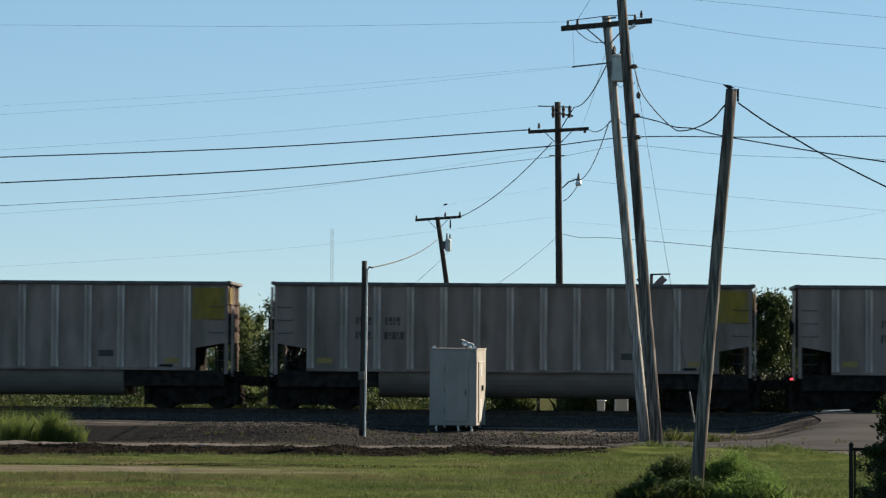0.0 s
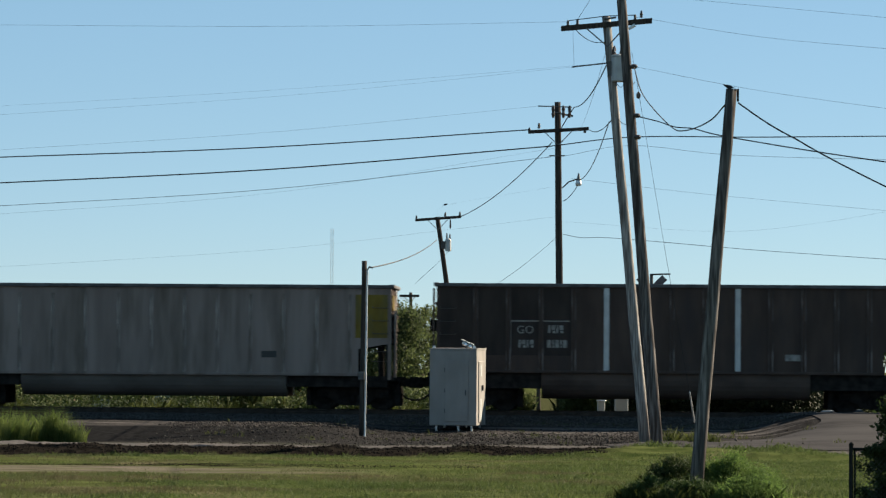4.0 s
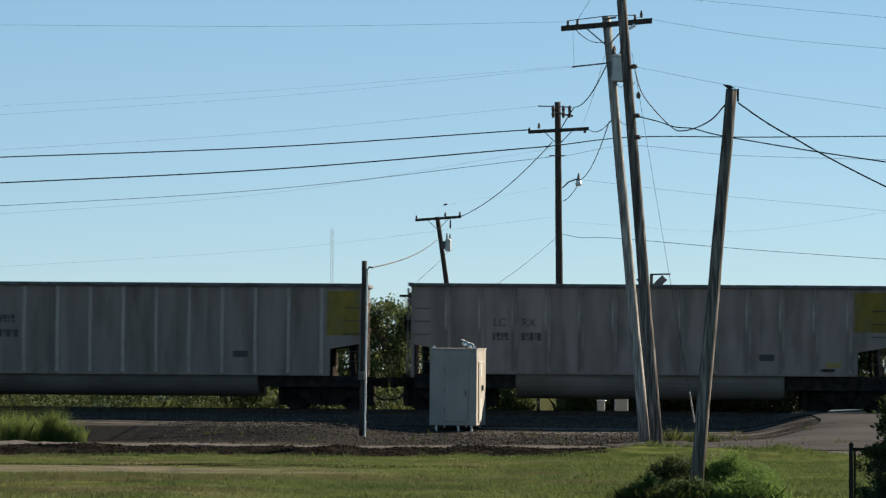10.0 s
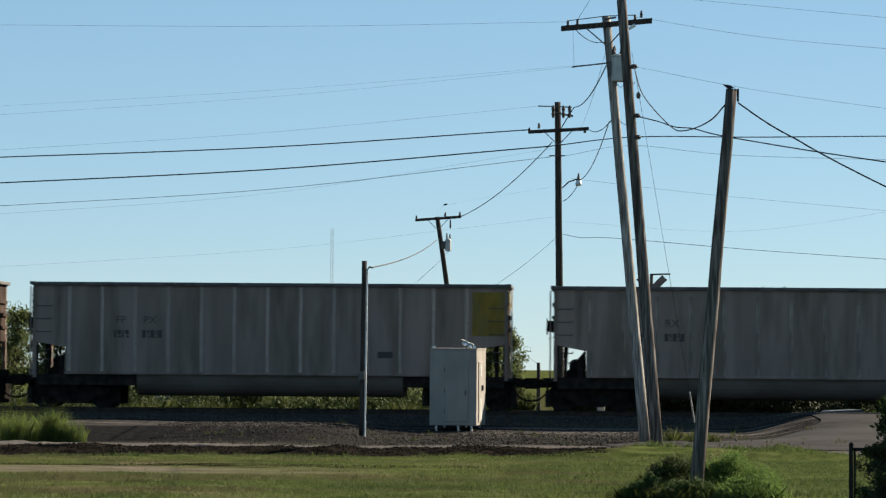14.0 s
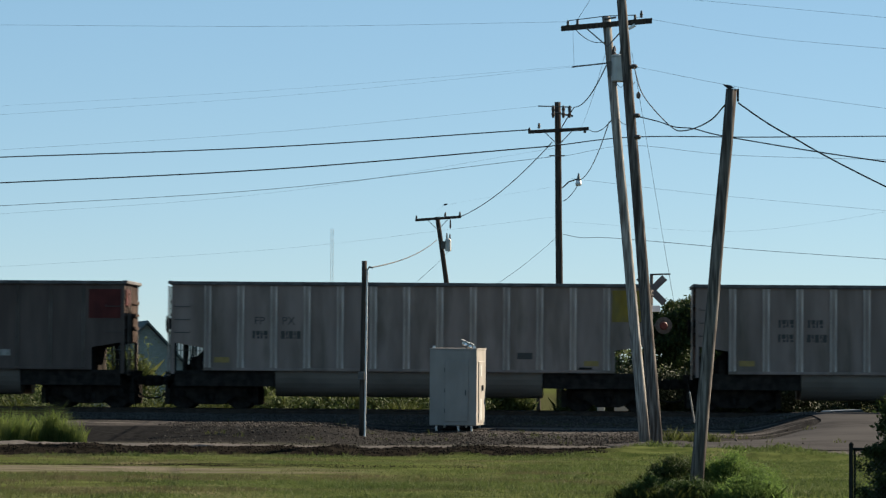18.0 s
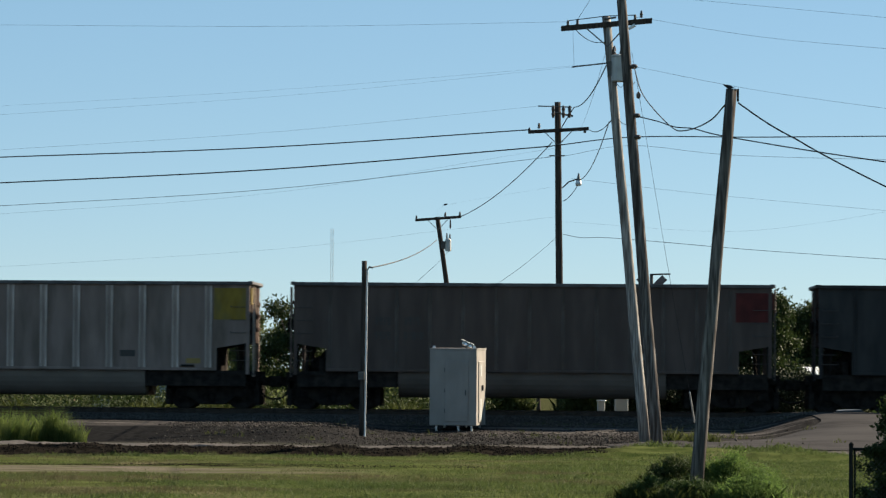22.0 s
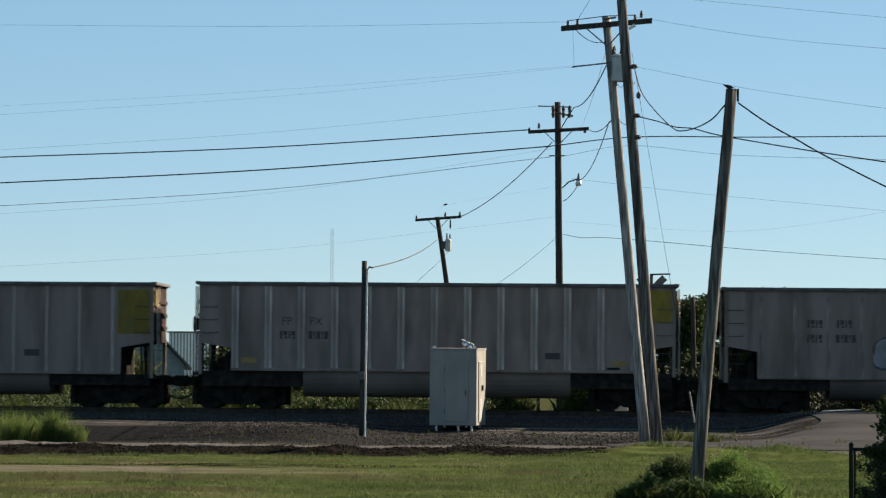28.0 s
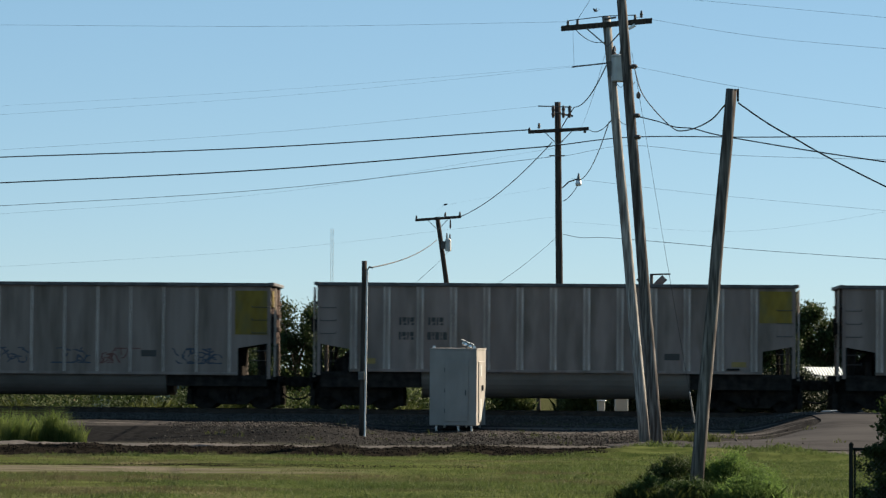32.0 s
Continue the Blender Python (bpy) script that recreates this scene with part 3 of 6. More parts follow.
def ground_material():
    """Grass, the dirt lane, dark soil bank, cinder gravel and ballast, by their place across the plan."""
    m = bpy.data.materials.new("ground_surface")
    m.use_nodes = True
    N, L = m.node_tree.nodes, m.node_tree.links
    b = N["Principled BSDF"]
    geo = N.new("ShaderNodeNewGeometry")
    dot = N.new("ShaderNodeVectorMath")
    dot.operation = 'DOT_PRODUCT'
    dot.inputs[1].default_value = NORMAL
    L.new(geo.outputs["Position"], dot.inputs[0])
    sep = N.new("ShaderNodeSeparateXYZ")
    L.new(geo.outputs["Position"], sep.inputs[0])

    def noise_node(scale, detail=6, squash=(1, 1, 1)):
        mp = N.new("ShaderNodeMapping")
        mp.inputs["Scale"].default_value = squash
        L.new(geo.outputs["Position"], mp.inputs["Vector"])
        nz = N.new("ShaderNodeTexNoise")
        nz.inputs["Scale"].default_value, nz.inputs["Detail"].default_value = scale, detail
        L.new(mp.outputs[0], nz.inputs["Vector"])
        return nz.outputs[0]

    def math_node(op, a, c):
        nd = N.new("ShaderNodeMath")
        nd.operation = op
        for i, v in enumerate((a, c)):
            if isinstance(v, (int, float)):
                nd.inputs[i].default_value = v
            else:
                L.new(v, nd.inputs[i])
        return nd.outputs[0]

    def tone(value, dark, light, lo=0.35, hi=0.65):
        r = N.new("ShaderNodeValToRGB")
        r.color_ramp.elements[0].position, r.color_ramp.elements[1].position = lo, hi
        r.color_ramp.elements[0].color, r.color_ramp.elements[1].color = (*dark, 1), (*light, 1)
        L.new(value, r.inputs[0])
        return r.outputs[0]

    def mixed(f, a, c):
        nd = N.new("ShaderNodeMix")
        nd.data_type = 'RGBA'
        L.new(f, nd.inputs[0])
        L.new(a, nd.inputs[6])
        L.new(c, nd.inputs[7])
        return nd.outputs[2]

    def band(value, a0, a1, b0, b1):
        up = N.new("ShaderNodeMapRange")
        up.inputs[1].default_value, up.inputs[2].default_value = a0, a1
        L.new(value, up.inputs[0])
        dn = N.new("ShaderNodeMapRange")
        dn.inputs[1].default_value, dn.inputs[2].default_value = b0, b1
        dn.inputs[3].default_value, dn.inputs[4].default_value = 1.0, 0.0
        L.new(value, dn.inputs[0])
        return math_node('MULTIPLY', up.outputs[0], dn.outputs[0])

    q = math_node('ADD', dot.outputs["Value"], math_node('MULTIPLY', math_node('SUBTRACT', noise_node(0.5), 0.5), 2.4))
    grass = tone(noise_node(1.3), (0.026, 0.036, 0.0115), (0.062, 0.072, 0.0265))
    dry = tone(noise_node(2.2), (0.058, 0.049, 0.030), (0.096, 0.082, 0.053))
    turf = mixed(tone(noise_node(0.35, 4), (0, 0, 0), (1, 1, 1), 0.54, 0.74), grass, dry)
    lane = tone(noise_node(3.0, 8, (0.3, 1, 1)), (0.052, 0.0445, 0.0355), (0.118, 0.1005, 0.085))
    left = N.new("ShaderNodeMapRange")
    left.inputs[1].default_value, left.inputs[2].default_value = -0.5, -4.5
    L.new(sep.outputs[0], left.inputs[0])
    col = mixed(math_node('MULTIPLY', math_node('MULTIPLY', tone(noise_node(0.9, 8, (0.45, 1.5, 1)), (0.25, 0.25, 0.25), (1, 1, 1), 0.38, 0.55), band(q, 62.6, 63.6, 66.6, 67.3)), left.outputs[0]), turf, lane)
    clump = tone(noise_node(1.4, 6, (0.5, 1.4, 1)), (0, 0, 0), (1, 1, 1), 0.44, 0.54)
    soil = tone(noise_node(4.0), (0.005, 0.0044, 0.004), (0.016, 0.0135, 0.011))
    q_fine = math_node('ADD', dot.outputs["Value"], math_node('MULTIPLY', math_node('SUBTRACT', noise_node(2.0), 0.5), 0.5))
    col = mixed(math_node('MULTIPLY', clump, math_node('MULTIPLY', left.outputs[0], band(q, 67.2, 67.6, 68.8, 69.4))), col, soil)
    east = N.new("ShaderNodeMapRange")
    east.inputs[1].default_value, east.inputs[2].default_value = 4.6, 3.2
    L.new(sep.outputs[0], east.inputs[0])
    near = math_node('ADD', q_fine, math_node('MULTIPLY', sep.outputs[0], -0.16))
    col = mixed(math_node('MULTIPLY', band(near, 76.2, 76.6, 90.0, 91.0), math_node('MULTIPLY', east.outputs[0], band(q_fine, 60.0, 61.0, 79.2, 79.6))), col, soil)
    pale = tone(noise_node(9.0), (0.05, 0.0458, 0.045), (0.095, 0.087, 0.0855))
    col = mixed(band(q_fine, 79.2, 79.6, 82.6, 84.0), col, pale)
    cinder = tone(noise_node(7.0), (0.0095, 0.009, 0.0091), (0.036, 0.0338, 0.0338), 0.3, 0.7)
    col = mixed(band(q_fine, 82.3, 83.8, 98.0, 98.8), col, cinder)
    coal = tone(noise_node(6.0), (0.007, 0.007, 0.0074), (0.015, 0.015, 0.016))
    west = N.new("ShaderNodeMapRange")
    west.inputs[1].default_value, west.inputs[2].default_value = -2.0, -4.6
    L.new(sep.outputs[0], west.inputs[0])
    col = mixed(math_node('MULTIPLY', west.outputs[0], band(q, 83.6, 84.6, 90.2, 91.4)), col, coal)
    streak = tone(noise_node(1.2, 6, (0.12, 1.6, 1)), (0, 0, 0), (1, 1, 1), 0.48, 0.60)
    col = mixed(math_node('MULTIPLY', streak, band(q, 90.5, 91.5, 97.3, 98.2)), col, pale)
    rock = tone(noise_node(16.0), (0.022, 0.02, 0.019), (0.055, 0.051, 0.049))
    col = mixed(band(q, 98.0, 98.8, 104.5, 106.0), col, rock)
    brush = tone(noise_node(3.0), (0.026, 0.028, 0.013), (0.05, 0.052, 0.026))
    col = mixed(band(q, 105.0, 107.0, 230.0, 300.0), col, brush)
    L.new(col, b.inputs["Base Color"])
    b.inputs["Roughness"].default_value = 0.95
    b.inputs["Specular IOR Level"].default_value = 0.0
    bp = N.new("ShaderNodeBump")
    bp.inputs["Strength"].default_value, bp.inputs["Distance"].default_value = 0.7, 0.05
    L.new(noise_node(14.0), bp.inputs["Height"])
    L.new(bp.outputs[0], b.inputs["Normal"])
    return m


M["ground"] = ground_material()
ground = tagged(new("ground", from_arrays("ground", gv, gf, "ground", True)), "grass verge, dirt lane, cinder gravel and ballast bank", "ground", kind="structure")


def strip(name, rows, material, label, category, lift=0.02):
    """A surface laid on the ground: rows of (s, q) points of equal number."""
    verts, nrow, ncol = [], len(rows), len(rows[0])
    for row in rows:
        for s, q in row:
            p = on_track(s, q)
            verts.append((p.x, p.y, ground_z(p.x, p.y) + lift))
    ii = np.arange(nrow * ncol).reshape(nrow, ncol)
    ff = np.stack([ii[:-1, :-1].ravel(), ii[:-1, 1:].ravel(), ii[1:, 1:].ravel(), ii[1:, :-1].ravel()], axis=1)
    return tagged(new(name, from_arrays(name, np.array(verts), ff, material, True)), label, category, kind="structure")


# the paved lane in front widens and climbs over the crossing
rows = []
for i in range(61):
    q = 81.0 + i * 0.55
    s_left = 6.6 - 0.1 * (q - 98) - (1 - soft_step(84.0, 95.0, q)) * 7.5
    rows.append([(s_left + (19.0 - s_left) * j / 30, q) for j in range(31)])
strip("road", rows, "asphalt", "worn grey asphalt lane climbing over the level crossing", "road")

# ---- track ----
track = thing("railway_track", *on_track(0, TRACK, 0.0), "single railway track of rusty rails on timber ties", "railway track", rz=-2.48, kind="structure")
rail_profile = [(-0.075, 0.58), (0.075, 0.58), (0.075, 0.6), (0.012, 0.62), (0.012, 0.71), (0.036, 0.72), (0.036, 0.752), (0.026, 0.76), (-0.026, 0.76),
                (-0.036, 0.752), (-0.036, 0.72), (-0.012, 0.71), (-0.012, 0.62), (-0.075, 0.6)]
for side in (-0.755, 0.755):
    part("rail", prism_x(NB(), [(y + side, z) for y, z in rail_profile], -90, 90), "rail", track, "rust-brown steel rail with a worn head")
tie_mesh = mesh_of("tie", box(NB(), -0.11, 0.11, -1.3, 1.3, 0.42, 0.58))
for i in range(96):
    part("tie", tie_mesh, "tie", track, m=pose(-26 + i * 0.52 + random.uniform(-0.03, 0.03), random.uniform(-0.04, 0.04), 0, 0, 0, random.uniform(-1, 1)))


def standing(x, y):
    return (x, y, ground_z(x, y))



# ---- the train ----
HALF, WIDE = 7.36, 1.56          # half length and half width of a car's body
PITCH = 16.18                    # from coupler to coupler
RIBS = [-HALF + 1.12 + 1.028 * i for i in range(13)]
AXLE_R = 0.457


def word_mesh(text, size):
    cu = bpy.data.curves.new("word", 'FONT')
    cu.body, cu.size, cu.extrude, cu.align_x = text, size, 0.003, 'CENTER'
    ob = bpy.data.objects.new("word", cu)
    me = bpy.data.meshes.new_from_object(ob)
    bpy.data.objects.remove(ob)
    return me


def on_side(x, z, proud=0.006):
    """The pose of lettering on the side that faces the camera."""
    return pose(x, -WIDE - proud, z, 90, 0, 0)


def bars_mesh(widths, height, gap):
    """Unreadable lettering: plain bars of uneven height, partly worn away."""
    bm, x = NB(), 0.0
    for k, w in enumerate(widths):
        a, b = (0.0, 1.0) if k % 2 == 0 else (0.42, 1.0)
        box(bm, x, x + w, -0.004, 0.0, height * a, height * b)
        if k % 2:
            box(bm, x + w * 0.3, x + w, -0.004, 0.0, 0.0, height * 0.3)
        x += w + gap
    return mesh_of("lettering", bm)


def build_truck(car, x):
    truck = part("truck", box(box(NB(), -0.18, 0.18, -1.1, 1.1, 0.42, 0.72, 0.03), -0.3, 0.3, -0.3, 0.3, 0.72, 0.86), "under", car,
                 "black cast-steel two-axle truck", pose(x, 0, 0))
    frame_pts = [(-1.12, 0.62), (-1.12, 0.40), (-0.72, 0.36), (-0.42, 0.15), (0.42, 0.15), (0.72, 0.36), (1.12, 0.40), (1.12, 0.62), (0.7, 0.66),
                 (0.45, 0.80), (-0.45, 0.80), (-0.7, 0.66)]
    for side in (-1.06, 0.94):
        sf = part("side_frame", prism(NB(), frame_pts, side, side + 0.12), "under", truck)
        for k in range(3):
            part("spring", lathe(NB(), [(0.07, 0.24), (0.07, 0.46)], "z", 8, (-0.2 + 0.2 * k, side + (-0.03 if side < 0 else 0.15), 0)), "under", sf)
        for k in (-0.89, 0.89):
            part("bearing_cap", lathe(NB(), [(0.06, -0.10), (0.12, -0.06), (0.12, 0.06), (0.06, 0.10)], "y", 10, (k, side + 0.06, AXLE_R)), "under", sf)
    # plain boxes in place of brake gear, added to fill the dark round the wheels
    for e in (-1, 1):
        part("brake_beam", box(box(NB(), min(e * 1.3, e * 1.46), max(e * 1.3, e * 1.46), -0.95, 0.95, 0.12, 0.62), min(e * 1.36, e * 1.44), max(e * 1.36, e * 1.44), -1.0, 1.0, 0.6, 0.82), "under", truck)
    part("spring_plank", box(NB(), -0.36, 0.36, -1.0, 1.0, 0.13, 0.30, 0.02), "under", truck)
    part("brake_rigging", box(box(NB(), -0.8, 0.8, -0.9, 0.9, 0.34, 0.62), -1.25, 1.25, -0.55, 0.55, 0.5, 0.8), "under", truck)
    for k in (-0.89, 0.89):
        bm = NB()
        lathe(bm, [(0.08, -1.0), (0.08, 1.0)], "y", 10)
        for side in (-0.755, 0.755):
            o = 1 if side > 0 else -1
            lathe(bm, [(0.12, side + 0.05 * o), (0.30, side + 0.02 * o), (0.40, side + 0.055 * o), (AXLE_R, side + 0.06 * o), (AXLE_R, side - 0.04 * o),
                       (AXLE_R + 0.027, side - 0.045 * o), (AXLE_R + 0.02, side - 0.075 * o), (0.40, side - 0.075 * o), (0.30, side - 0.03 * o), (0.12, side - 0.05 * o)], "y", 28)
            for j in range(3):      # balance marks on the web
                a = 2.1 * j
                box(bm, 0.33 * math.cos(a) - 0.03, 0.33 * math.cos(a) + 0.03, side + 0.035 * o - 0.02, side + 0.035 * o + 0.02,
                    0.33 * math.sin(a) - 0.03, 0.33 * math.sin(a) + 0.03)
        part("wheelset", bm, "under", truck, m=pose(k, 0, AXLE_R))
    return truck


def build_car(label, skin, rib, tub, top=3.94, sill=1.27, rib_width=0.215, rib_depth=0.07, chord="chord", panel=None, panel_z=(2.76, 3.74), rib_top=0.13, white_ribs=(), first=1.12, gap=1.028, web=None):
    web = web or skin
    car = thing("coal_hopper_car", 0, 0, 0, label, "railway car", "cars of the coal train")
    L, W, low = HALF, WIDE, 1.88
    outline = [(-L, top - 0.05), (-L, 2.05), (-L + 1.0, low), (-L + 1.0, sill), (L - 1.0, sill), (L - 1.0, low), (L, 2.05), (L, top - 0.05)]
    for y0, y1 in ((-W, -W + 0.03), (W - 0.03, W)):
        part("side_sheet", prism(NB(), outline, y0, y1), skin, car)
    for e in (-1, 1):
        # end, slope and stiffener sheets are coloured darker to hold the gap's shade
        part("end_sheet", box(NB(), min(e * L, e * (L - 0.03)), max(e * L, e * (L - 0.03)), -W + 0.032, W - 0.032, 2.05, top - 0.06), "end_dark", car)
        part("slope_sheet", prism(NB(), [(e * (L - 0.032), 2.05), (e * (L - 1.0), low), (e * (L - 1.0), 1.0), (e * (L - 1.04), 1.0), (e * (L - 1.04), low + 0.03), (e * (L - 0.032), 2.09)],
                                  -W + 0.035, W - 0.035), "under", car)
        for z in (2.45, 2.85, 3.25):
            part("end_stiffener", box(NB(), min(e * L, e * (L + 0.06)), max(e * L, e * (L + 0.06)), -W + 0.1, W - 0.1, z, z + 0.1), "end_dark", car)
    part("floor_sheet", box(NB(), -L + 1.05, L - 1.05, -W + 0.04, W - 0.04, sill - 0.10, sill - 0.06), "under", car)
    # hat-section ribs, near and far: two worn edges and a duller, sunken web
    e_ = min(0.045, rib_width * 0.24)
    r0 = [(-rib_width / 2, 0), (-rib_width / 2, -rib_depth), (-rib_width / 2 + e_, -rib_depth), (-rib_width / 2 + e_ + 0.012, -rib_depth * 0.45),
          (rib_width / 2 - e_ - 0.012, -rib_depth * 0.45), (rib_width / 2 - e_, -rib_depth), (rib_width / 2, -rib_depth), (rib_width / 2, 0)]

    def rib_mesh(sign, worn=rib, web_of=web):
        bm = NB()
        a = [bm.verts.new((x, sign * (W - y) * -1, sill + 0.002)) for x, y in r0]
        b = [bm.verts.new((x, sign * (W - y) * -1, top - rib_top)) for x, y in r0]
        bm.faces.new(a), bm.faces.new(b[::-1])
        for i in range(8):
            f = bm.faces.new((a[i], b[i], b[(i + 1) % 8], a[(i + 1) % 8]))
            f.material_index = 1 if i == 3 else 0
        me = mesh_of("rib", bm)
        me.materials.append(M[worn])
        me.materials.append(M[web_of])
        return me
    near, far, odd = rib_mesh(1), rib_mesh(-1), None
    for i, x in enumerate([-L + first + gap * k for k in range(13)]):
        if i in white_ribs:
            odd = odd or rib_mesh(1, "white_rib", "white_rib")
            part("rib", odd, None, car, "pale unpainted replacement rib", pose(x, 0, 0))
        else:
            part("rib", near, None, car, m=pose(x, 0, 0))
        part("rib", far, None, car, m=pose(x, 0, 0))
    # top chord and side sill
    for s in (-1, 1):
        part("top_chord", box(NB(), -L - 0.06, L + 0.06, min(s * (W - 0.05), s * (W + 0.08)), max(s * (W - 0.05), s * (W + 0.08)), top - 0.11, top, 0.015), chord, car)
        part("side_sill", box(NB(), -L + 1.0, L - 1.0, min(s * (W - 0.03), s * (W + 0.085)), max(s * (W - 0.03), s * (W + 0.085)), sill - 0.09, sill, 0.01), skin, car)
        # aprons reach low, putting the darkness over the wheels into their shape
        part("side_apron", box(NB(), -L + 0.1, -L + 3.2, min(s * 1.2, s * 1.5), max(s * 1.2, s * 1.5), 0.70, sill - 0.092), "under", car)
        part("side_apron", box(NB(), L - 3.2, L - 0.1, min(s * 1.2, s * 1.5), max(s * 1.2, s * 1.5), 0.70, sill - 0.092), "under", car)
    for e in (-1, 1):
        part("end_chord", box(NB(), min(e * (L - 0.05), e * (L + 0.11)), max(e * (L - 0.05), e * (L + 0.11)), -W - 0.1, W + 0.1, top - 0.09, top + 0.012, 0.015), chord, car)
        # corner posts, grab irons, ladder
        for s in (-1, 1):
            part("corner_post", box(NB(), min(e * (L - 0.09), e * (L + 0.012)), max(e * (L - 0.09), e * (L + 0.012)), min(s * (W - 0.08), s * (W + 0.012)), max(s * (W - 0.08), s * (W + 0.012)), sill - 0.2, top - 0.11), skin, car)
            for z in (1.5, 1.8, 2.35, 2.75, 3.15):
                x = e * (L - 0.33)
                part("grab_iron", tube(NB(), [(x - 0.24, s * W, z + 0.05), (x - 0.24, s * (W + 0.09), z), (x + 0.24, s * (W + 0.09), z), (x + 0.24, s * W, z + 0.05)], 0.012, 5), "letter_dark", car)
        ladder = part("ladder", tube(tube(NB(), [(e * (L + 0.12), -W + 0.15, 1.0), (e * (L + 0.12), -W + 0.15, top - 0.15)], 0.022, 5),
                                     [(e * (L + 0.12), -W + 0.6, 1.0), (e * (L + 0.12), -W + 0.6, top - 0.15)], 0.022, 5), rib, car)
        rung = mesh_of("rung", tube(NB(), [(e * (L + 0.12), -W + 0.15, 0), (e * (L + 0.12), -W + 0.6, 0)], 0.014, 5))
        for k in range(7):
            part("rung", rung, "under", ladder, m=pose(0, 0, 1.15 + 0.39 * k))
        part("end_platform", box(NB(), min(e * (L - 1.0), e * (L + 0.12)), max(e * (L - 1.0), e * (L + 0.12)), -W + 0.02, W - 0.02, sill - 0.22, sill - 0.15), "under", car)
        for y in (-1.35, -0.6, 0.6, 1.35):
            part("end_strut", tube(NB(), [(e * (L - 0.35), y, sill - 0.16), (e * (L - 0.40), y, 1.98)], 0.035, 5), "under", car)
        coupler = part("coupler", box(box(NB(), min(e * (L - 0.2), e * 7.94), max(e * (L - 0.2), e * 7.94), -0.10, 0.10, 0.72, 0.98), min(e * 7.85, e * 8.10), max(e * 7.85, e * 8.10), -0.20, 0.17, 0.68, 1.02, 0.04), "under", car)
        part("air_hose", tube(NB(), [(e * 7.5, -0.42, 0.80), (e * 7.62, -0.42, 0.52), (e * 7.8, -0.40, 0.36), (e * 8.0, -0.36, 0.30), (e * 8.09, -0.32, 0.32)], 0.032, 6), "under", car)
        part("uncoupling_lever", tube(NB(), [(e * 7.6, -1.4, 0.75), (e * 7.6, -0.9, 0.95), (e * 7.75, -0.2, 1.02)], 0.016, 5), "under", coupler)
        build_truck(car, e * 6.17)
    part("centre_sill", box(NB(), -7.7, 7.7, -0.33, 0.33, 0.86, sill - 0.11), "under", car)
    # twin rounded tubs between the trucks
    for s in (-1, 1):
        arc = [(s * (0.93 + 0.59 * math.cos(a)), sill - 0.14 + (sill - 0.53) * math.sin(a)) for a in [-math.pi * k / 14 for k in range(0, 13)]]
        sec = [(s * 1.52, sill - 0.092)] + arc + [(s * 0.38, sill - 0.092)]
        part("tub", mesh_of("tub", prism_x(NB(), sec, -4.13, 4.13)), tub, car)
        for x in (-1.4, 1.4):
            part("tub_seam", box(NB(), x - 0.02, x + 0.02, min(s * 1.50, s * 1.53), max(s * 1.50, s * 1.53), sill - 0.25, sill - 0.095), tub, car)
    # brake gear on the left end
    part("brake_reservoir", lathe(NB(), [(0.1, -0.5), (0.2, -0.42), (0.2, 0.42), (0.1, 0.5)], "y", 12, (-L + 0.66, -0.3, 1.42)), "under", car)
    for e in (-1, 1):
        for y in (-0.5, 0.45) if e < 0 else ():
            part("shear_plate", prism(NB(), [(e * (L - 1.0), sill - 0.15), (e * (L - 0.25), sill - 0.15), (e * (L - 0.42), sill + 0.12), (e * (L - 0.98), 1.92)][::-1], y, y + 0.04), "under", car)
        part("end_column", box(NB(), min(e * (L - 0.14), e * (L - 0.06)), max(e * (L - 0.14), e * (L - 0.06)), -W + 0.05, -W + 0.2, sill - 0.2, 2.06), "under", car)
        part("end_column", box(NB(), min(e * (L - 0.36), e * (L - 0.29)), max(e * (L - 0.36), e * (L - 0.29)), -0.6, -0.5, sill - 0.2, 2.0), "under", car)
    part("brake_valve", box(NB(), -L + 0.72, -L + 0.94, -1.1, -0.7, sill - 0.15, 1.62, 0.03), "under", car)
    part("brake_wheel", lathe(NB(), [(0.24, -0.02), (0.27, 0.0), (0.24, 0.02), (0.2, 0.0)], "x", 16, (-L - 0.22, -0.9, 2.62)), "under", car)
    part("brake_box", box(NB(), -L - 0.2, -L - 0.002, -1.05, -0.75, 2.45, 2.8, 0.02), "under", car)
    if panel:
        part("colour_panel", box(NB(), L - 1.10, L - 0.10, -W - 0.005, -W + 0.001, *panel_z), panel, car, "faded painted end panel")
        part("colour_panel", box(NB(), L + 0.001, L + 0.062, -W + 0.1, -W + 1.0, panel_z[1] - 0.5, panel_z[1]), panel, car, "painted end panel")
    return car


def stencils(car, style):
    """Small markings that most cars carry on the lower side."""
    part("data_stencil", box(NB(), 3.35, 3.82, -WIDE - 0.005, -WIDE + 0.001, 1.60, 1.80), "letter_dark" if style != "dark" else "letter_white", car, "small dark data stencil")
    if style == "silver":
        part("orange_mark", box(NB(), -HALF + 1.32, -HALF + 1.80, -WIDE - 0.005, -WIDE + 0.001, 1.43, 1.60), "orange", car, "faint orange marking")
        part("orange_mark", box(NB(), HALF - 1.95, HALF - 1.50, -WIDE - 0.005, -WIDE + 0.001, 1.40, 1.56), "orange", car, "faint orange marking")
        part("step_bracket", box(NB(), HALF - 2.1, HALF - 1.7, -WIDE - 0.09, -WIDE, 1.30, 1.36), "under", car)


STYLES = {}
STYLES["silver"] = build_car("dusty silver coal hopper with broad pale ribs and yellow panel", "silver", "silver_rib", "tub", panel="yellow", web="rib_web")
stencils(STYLES["silver"], "silver")
